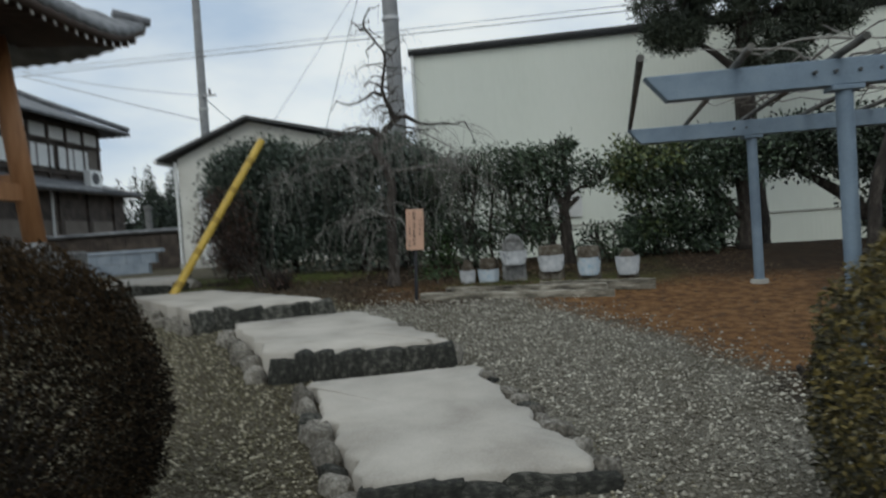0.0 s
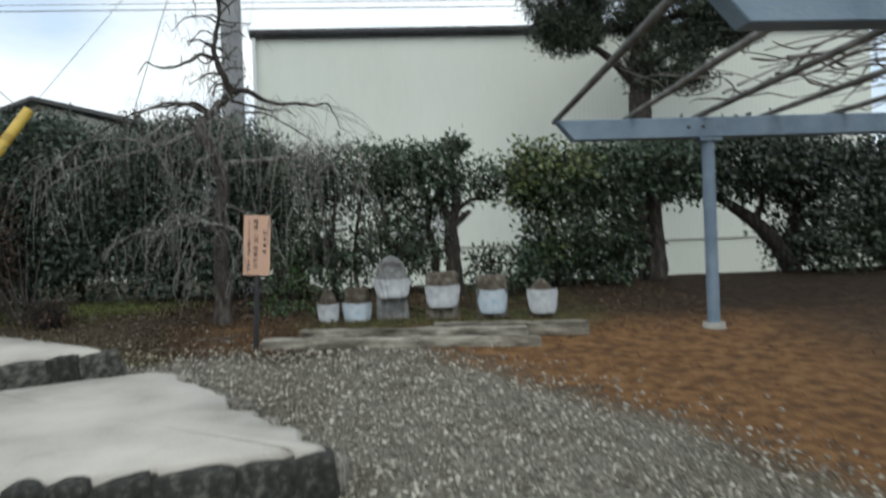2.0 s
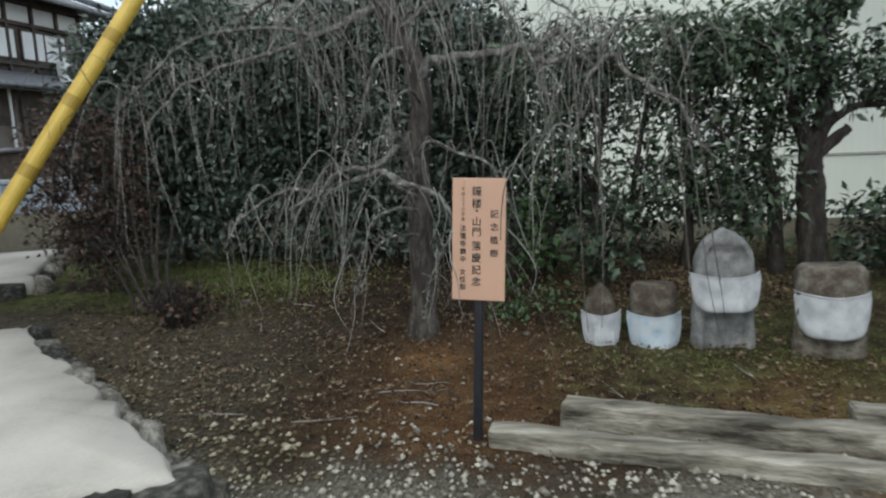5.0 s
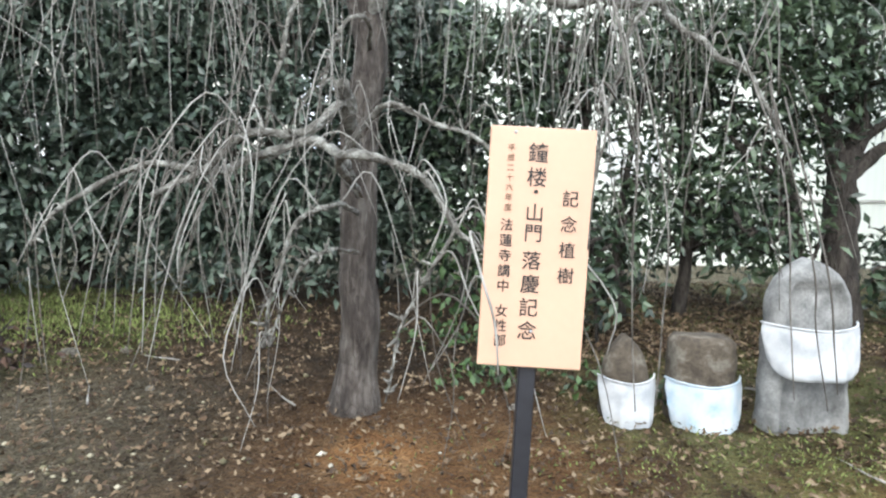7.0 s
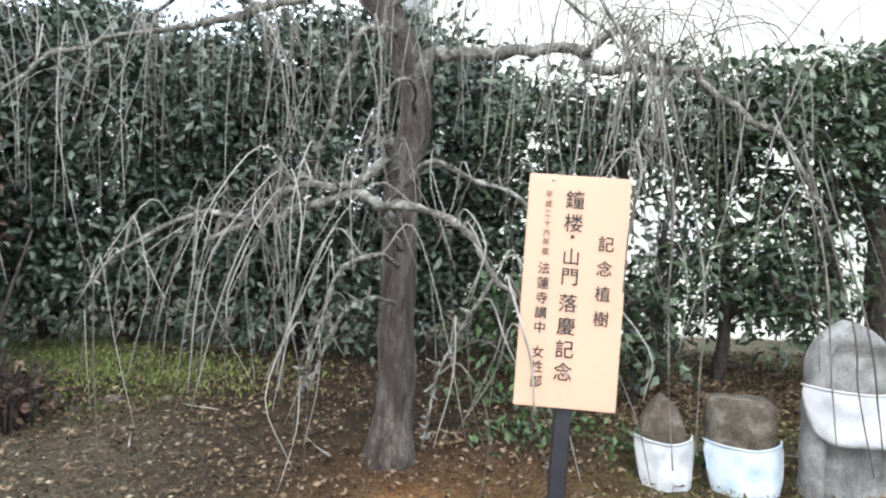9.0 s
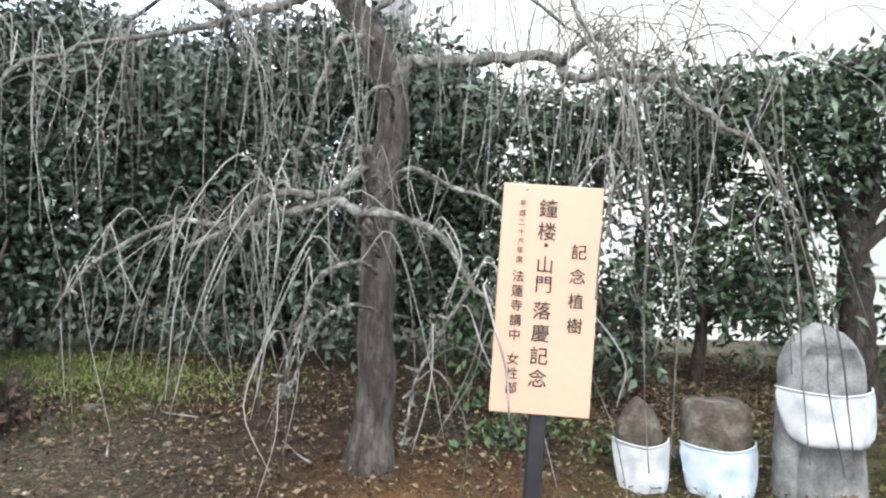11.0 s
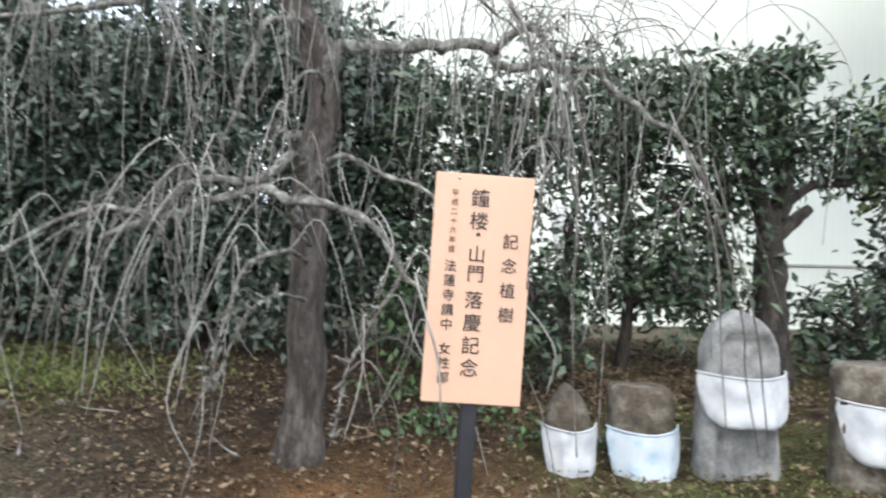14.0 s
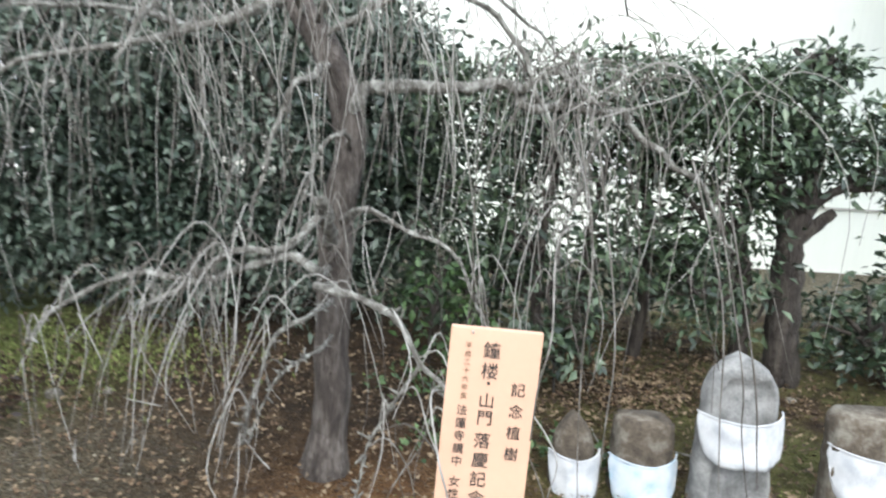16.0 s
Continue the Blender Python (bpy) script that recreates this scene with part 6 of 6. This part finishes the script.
MARKERS = [  # x, y, width, depth, height, style, bib width, bib height, bib top, cloth, turn
    (0.245, 10.06, 0.20, 0.16, 0.345, "figure", 0.225, 0.19, 0.18, M_CLOTH, 0),
    (0.545, 10.03, 0.27, 0.18, 0.355, "block", 0.30, 0.21, 0.185, M_CLOTH_BLUE, 0),
    (0.915, 9.94, 0.345, 0.20, 0.685, "round", 0.37, 0.19, 0.435, M_CLOTH, 0),
    (1.43, 9.80, 0.36, 0.20, 0.50, "block", 0.355, 0.22, 0.355, M_CLOTH, -10),
    (1.93, 9.68, 0.33, 0.20, 0.46, "block", 0.31, 0.235, 0.30, M_CLOTH_BLUE, -8),
    (2.43, 9.56, 0.30, 0.20, 0.41, "figure", 0.31, 0.235, 0.295, M_CLOTH, -8),
]


def build_markers():
    names = {"figure": "small worn mossy stone figure", "block": "squat rough stone with flat broken top", "round": "tall round-topped grey granite stone"}
    for i, (x, y, w, d, h, style, bw, bh, bz, cloth, turn) in enumerate(MARKERS):
        z = gz(x, y) - 0.02
        st = part("stone_marker", marker_mesh(w, d, h, style, i * 3.7), M_STONE if style == "round" else M_STONE_MOSS, smooth=True)
        st.location = (x, y, z)
        st.rotation_euler = (0, 0, radians(turn))
        tagged(st, names[style] + " wearing a bib", "stone marker", "stone markers in a row")
        b = thing("cloth_bib", ("white cotton bib" if cloth is M_CLOTH else "pale blue patterned cotton bib") + " tied round a stone marker", "bib", (x, y - 0.02, z + bz), "bibs on the stones")
        b.rotation_euler = (0, 0, radians(turn))
        part("apron", bib_mesh(bw, bh, d * 0.62, i * 1.3), cloth, b, smooth=True)
        tie = [(bw / 2 * math.sin(a) / math.sin(1.15), -d * 0.62 * (math.cos(a) - math.cos(1.15)) / (1 - math.cos(1.15)) - 0.014, 0.010 * abs(a) - 0.001) for a in np.linspace(-1.2, 1.2, 9)]
        part("tie_band", one_tube(spline(tie, 3), 0.0045, 0.0045, 6), cloth, b)


build_markers()


# ---- old timbers on the ground ----
def build_timbers():
    for a, b, w, h in (((-0.32, 8.78), (2.05, 8.36), 0.11, 0.10), ((0.0, 8.98), (2.0, 8.60), 0.12, 0.13), ((1.2, 8.92), (2.60, 8.66), 0.12, 0.14)):
        za, zb = gz(*a), gz(*b)
        ob = part("old_timber", beam((*a, za + h / 2 - 0.015), (*b, zb + h / 2 - 0.015), w, h, 0.012), M_OLDWOOD)
        bm = bmesh.new()
        bm.from_mesh(ob.data)
        bmesh.ops.subdivide_edges(bm, edges=[e for e in bm.edges if e.calc_length() > 0.8], cuts=34)
        for v in bm.verts:
            v.co += Vector((noise.noise(v.co * 4), noise.noise(v.co * 4 + Vector((9, 0, 0))), noise.noise(v.co * 5 + Vector((0, 9, 0))))) * 0.012 + noise.noise_vector(v.co * 17) * 0.007
        bm.to_mesh(ob.data)
        bm.free()
        tagged(ob, "weathered grey timber baulk lying on the soil", "timber", "old timbers on the ground")


build_timbers()


# ---- pergola and wisteria ----
def build_pergola():
    p = thing("pergola", "blue-grey painted pergola with slim poles across it", "pergola", (0, 0, 0))
    posts = {"a": (3.83, 8.66), "b": (3.20, 5.06), "c": (6.40, 8.45), "d": (5.78, 4.85)}
    for k, (x, y) in posts.items():
        z = gz(x, y)
        top = 2.19 if y > 7 else 2.11
        po = part("post", rod((x, y, z - 0.05), (x, y, top), 0.058, 0.058, 16), M_PERGOLA, p, smooth=False)
        part("collar", rod((x, y, z - 0.05), (x, y, z + 0.05), 0.11, 0.10, 16), M_BASE, po, "concrete footing collar")
        part("cap_plate", box(x - 0.11, y - 0.075, top - 0.03, x + 0.11, y + 0.075, top + 0.004, 0.004), M_PERGOLA, po)
        for s in (-0.22, -0.08, 0.08, 0.22):
            part("bolt", rod((x + s, y - 0.085, top + 0.10), (x + s, y - 0.05, top + 0.10), 0.014, 0.014, 6), M_TRIM, po)
    part("beam", beam((2.38, 8.76, 2.285), (8.6, 8.27, 2.30), 0.13, 0.185, 0.006, 0.16), M_PERGOLA, p, "blue-grey beam with slanted ends")
    part("beam", beam((1.84, 5.17, 2.205), (8.0, 4.68, 2.22), 0.13, 0.185, 0.006, 0.16), M_PERGOLA, p, "blue-grey beam with slanted ends")
    for i in range(9):
        x = 2.42 + 0.68 * i
        y0, y1 = 4.55 - 0.075 * 0.68 * i, 9.05 - 0.075 * 0.68 * i
        part("rafter", rod((x - 0.72, y0, 2.315), (x + 0.05, y1, 2.425), 0.026, 0.026, 10), M_RAFTER, p, "slim weathered pole")
    w = thing("wisteria", "bare wisteria vine climbing over the pergola", "vine", (2.9, 5.02, 0.08))
    o = Vector((2.9, 5.02, 0.08))

    def rel(pts):
        return [Vector(q) - o for q in pts]
    part("trunk", one_tube(spline(rel([(2.88, 5.02, 0.04), (2.92, 4.97, 0.25), (3.05, 4.93, 0.55), (3.24, 4.92, 0.85), (3.33, 4.95, 1.4), (3.46, 4.97, 1.8), (3.6, 5.0, 2.35)]), 6), 0.062, 0.03, 10, 0.14), M_BARK, w, "dark twisting vine trunk")
    part("trunk", one_tube(spline(rel([(2.82, 5.05, 0.02), (2.80, 5.02, 0.10), (2.76, 5.0, 0.16)]), 4), 0.035, 0.02, 8, 0.2), M_BARK, w)
    tw = Tubes(5)
    rng = random.Random(12)
    for k in range(170):
        x, y = rng.uniform(3.3, 8.2), rng.uniform(4.5, 8.4)
        z = 2.40 + 0.03 * (y - 4.5) + rng.uniform(0, 0.10)
        a = rng.uniform(0, 6.28)
        pts = [Vector((x, y, z))]
        for s in range(5):
            a += rng.uniform(-0.8, 0.8)
            pts.append(pts[-1] + Vector((math.cos(a) * 0.22, math.sin(a) * 0.22, rng.uniform(-0.06, 0.09))))
        tw.add(spline([q - o for q in pts], 2), rng.uniform(0.006, 0.016), 0.004, 0.15)
    tagged(part("vine_tangle", tw.mesh(), M_TWIG, w, "tangle of bare grey vines"), kind="stuff")


build_pergola()


# ---- small plants and loose things on the ground ----
def build_loose():
    # dry clump beside the path end
    t = thing("dry_clump", "dry brown clump of stems and withered leaves", "plant", (-2.61, 10.34, gz(-2.61, 10.34)))
    tw = Tubes(4)
    rng = random.Random(3)
    for k in range(130):
        a, r = rng.uniform(0, 6.28), rng.uniform(0, 0.13)
        s = Vector((math.cos(a) * r, math.sin(a) * r, -0.01))
        tw.add(spline([s, s * 1.2 + Vector((0, 0, 0.14)), s * rng.uniform(1.2, 2.0) + Vector((rng.uniform(-.05, .05), rng.uniform(-.05, .05), rng.uniform(0.18, 0.36)))], 3), 0.008, 0.003)
    tagged(part("stemwork", tw.mesh(), M_BARK, t), kind="stuff")
    q = RNG.normal(size=(420, 3)) * np.array((0.13, 0.11, 0.06)) + np.array((0, 0, 0.15))
    part("foliage", leaves(q[q[:, 2] > 0.02], 0.05), M_LEAF_BRONZE, t, "withered brown leaves")
    # low weeds
    for x, y, n in ((-0.28, 10.35, 110), (0.28, 10.2, 110), (-0.1, 10.6, 80), (-0.45, 10.9, 90)):
        p = np.stack([RNG.normal(x, 0.11, n), RNG.normal(y, 0.09, n), np.zeros(n)], 1)
        p[:, 2] = ground_z(p[:, 0], p[:, 1]) + RNG.uniform(0.0, 0.09, n)
        wd = part("weed_patch", leaves(p, 0.05, np.tile([0, 0, 1.0], (n, 1)), 0.5, -0.3), M_LEAF_BRIGHT)
        tagged(wd, "small patch of fresh green weeds on soil", "weeds", "weed patches", "stuff")
    n = 3800
    p = np.stack([RNG.normal(-2.6, 0.55, n), RNG.normal(11.25, 0.28, n), np.zeros(n)], 1)
    p[:, 2] = ground_z(p[:, 0], p[:, 1]) + 0.01
    g = part("grass_patch", leaves(p, 0.035, np.tile([0, 0, 1.2], (n, 1)), 0.28, -0.8), M_MOSS)
    tagged(g, "mossy green grass patch in front of the hedge", "grass", kind="stuff")
    n = 2600
    p = np.stack([RNG.normal(1.1, 0.8, n), RNG.normal(9.62, 0.16, n), np.zeros(n)], 1)
    p[:, 2] = ground_z(p[:, 0], p[:, 1]) + 0.012
    g = part("moss_patch", leaves(p, 0.016, np.tile([0, 0, 1.0], (n, 1)), 0.4, -0.5), M_MOSS)
    tagged(g, "thin patchy moss on the soil by the stones", "moss", kind="stuff")
    # dead leaves
    n = 11000
    x = np.concatenate([RNG.uniform(-4.6, 4.5, n), RNG.normal(0.75, 0.5, 1600)])
    y = np.concatenate([RNG.uniform(8.6, 11.9, n), RNG.normal(10.9, 0.2, 1600)])
    x = np.concatenate([x, RNG.uniform(-3.3, 1.6, 9000), RNG.normal(1.05, 0.55, 5200)])
    y = np.concatenate([y, RNG.uniform(8.95, 11.5, 9000), RNG.uniform(10.65, 12.5, 5200)])
    m = 3000
    x2 = RNG.uniform(1.4, 7.5, m)
    y2 = RNG.uniform(3.2, 9.5, m)
    ok = x2 + 0.52 * y2 > 5.3
    x, y = np.concatenate([x, x2[ok]]), np.concatenate([y, y2[ok]])
    z = np.array([gz(a, b) for a, b in zip(x, y)]) + 0.012
    k = len(x)
    ang = RNG.uniform(0, 6.28, k)
    ln = 0.005 + 0.017 * RNG.random(k) ** 2.0
    dx, dy = np.cos(ang) * ln, np.sin(ang) * ln
    up = RNG.uniform(0.0, 0.02, (k, 4))
    v = np.stack([np.stack([x - dx, y - dy, z + up[:, 0]], 1), np.stack([x - dy * 0.45, y + dx * 0.45, z + up[:, 1]], 1), np.stack([x + dx, y + dy, z + up[:, 2]], 1), np.stack([x + dy * 0.45, y - dx * 0.45, z + up[:, 3]], 1)], 1).reshape(-1, 3)
    i = np.arange(k)[:, None] * 4
    lf = part("fallen_leaves", array_mesh(v, np.concatenate([i + np.array([[0, 1, 2]]), i + np.array([[0, 2, 3]])])), M_LITTER)
    tagged(lf, "dry brown and pale fallen leaves", "leaves", kind="stuff")
    # a few sticks and pale pebbles
    rng = random.Random(21)
    for k in range(14):
        x, y, a = rng.uniform(-2.6, 1.2), rng.uniform(8.9, 10.8), rng.uniform(0, 3.1)
        if abs(x + 0.85) < 0.25 and abs(y - 10.1) < 0.25:
            continue
        z, ln = gz(x, y) + 0.012, rng.uniform(0.12, 0.4)
        pts = [(x + math.cos(a) * ln * q, y + math.sin(a) * ln * q, z + rng.uniform(0, 0.012)) for q in (-0.5, -0.1, 0.3, 0.5)]
        st = part("fallen_twig", one_tube(spline(pts, 3), 0.005, 0.002, 5, 0.2), M_TWIG)
        tagged(st, "thin dry twig lying on the soil", "twig", "fallen twigs")
    for x, y, q in ((-2.3, 10.72, 0.075), (-2.05, 10.78, 0.05), (-1.75, 10.3, 0.035), (-0.2, 10.1, 0.04), (1.75, 10.9, 0.05)):
        pb = part("pebble", ROCKS_PALE[int(q * 100) % 8], None)
        pb.matrix_basis = Matrix.Translation((x, y, gz(x, y) + q * 0.15)) @ Matrix.Diagonal((q, q * 0.8, q * 0.6, 1))
        tagged(pb, "small pale stone lying on the soil", "stone", "loose pebbles")
    # gravel stones
    n = 70000
    x, y = RNG.uniform(-5.5, 4.2, n), RNG.uniform(1.0, 9.0, n)
    lim = (x + 0.52 * y < 5.5 + RNG.normal(0, 0.35, n)) & (y < 8.75 + RNG.normal(0, 0.25, n)) & (np.abs(x - 0.2) < 0.8 * y + 1.2)
    x, y = np.concatenate([x[lim], RNG.normal(-2.1, 0.6, 700)]), np.concatenate([y[lim], RNG.normal(9.1, 0.45, 700)])
    lim = np.array([not in_slab(a, b, 0.06) for a, b in zip(x, y)])
    x, y = x[lim], y[lim]
    k = len(x)
    z = np.array([gz(a, b) for a, b in zip(x, y)])
    s = np.abs(RNG.normal(0.006, 0.004, k)) + 0.004
    octa = np.array([[1, 0, 0], [0, 1, 0], [-1, 0, 0], [0, -1, 0], [0, 0, 1], [0, 0, -1]], float)
    v = octa[None] * (RNG.uniform(0.6, 1.3, (k, 6, 1))) * s[:, None, None] * np.array([1.2, 1.2, 0.8])
    ang = RNG.uniform(0, 6.28, k)
    c, sn = np.cos(ang)[:, None], np.sin(ang)[:, None]
    vx, vy = v[:, :, 0] * c - v[:, :, 1] * sn, v[:, :, 0] * sn + v[:, :, 1] * c
    v = np.stack([vx + x[:, None], vy + y[:, None], v[:, :, 2] + z[:, None] + 0.006], 2).reshape(-1, 3)
    fs = np.array([[0, 1, 4], [1, 2, 4], [2, 3, 4], [3, 0, 4], [1, 0, 5], [2, 1, 5], [3, 2, 5], [0, 3, 5]])
    f = (np.arange(k)[:, None, None] * 6 + fs[None]).reshape(-1, 3)
    left = np.repeat((x + 0.62 * y + RNG.normal(0, 0.35, k) < 3.1) | ((x < -1.0) & (y > 8.4)), 8)
    for faces, mat, label in ((f[~left], M_GRAVEL, "loose grey gravel stones"), (f[left], M_GRAVEL_BROWN, "earthy brown gravel stones beside the path")):
        used, flat = np.unique(faces, return_inverse=True)
        gr = part("gravel", array_mesh(v[used], flat.reshape(-1, 3)), mat)
        tagged(gr, label, "gravel", kind="stuff")


build_loose()
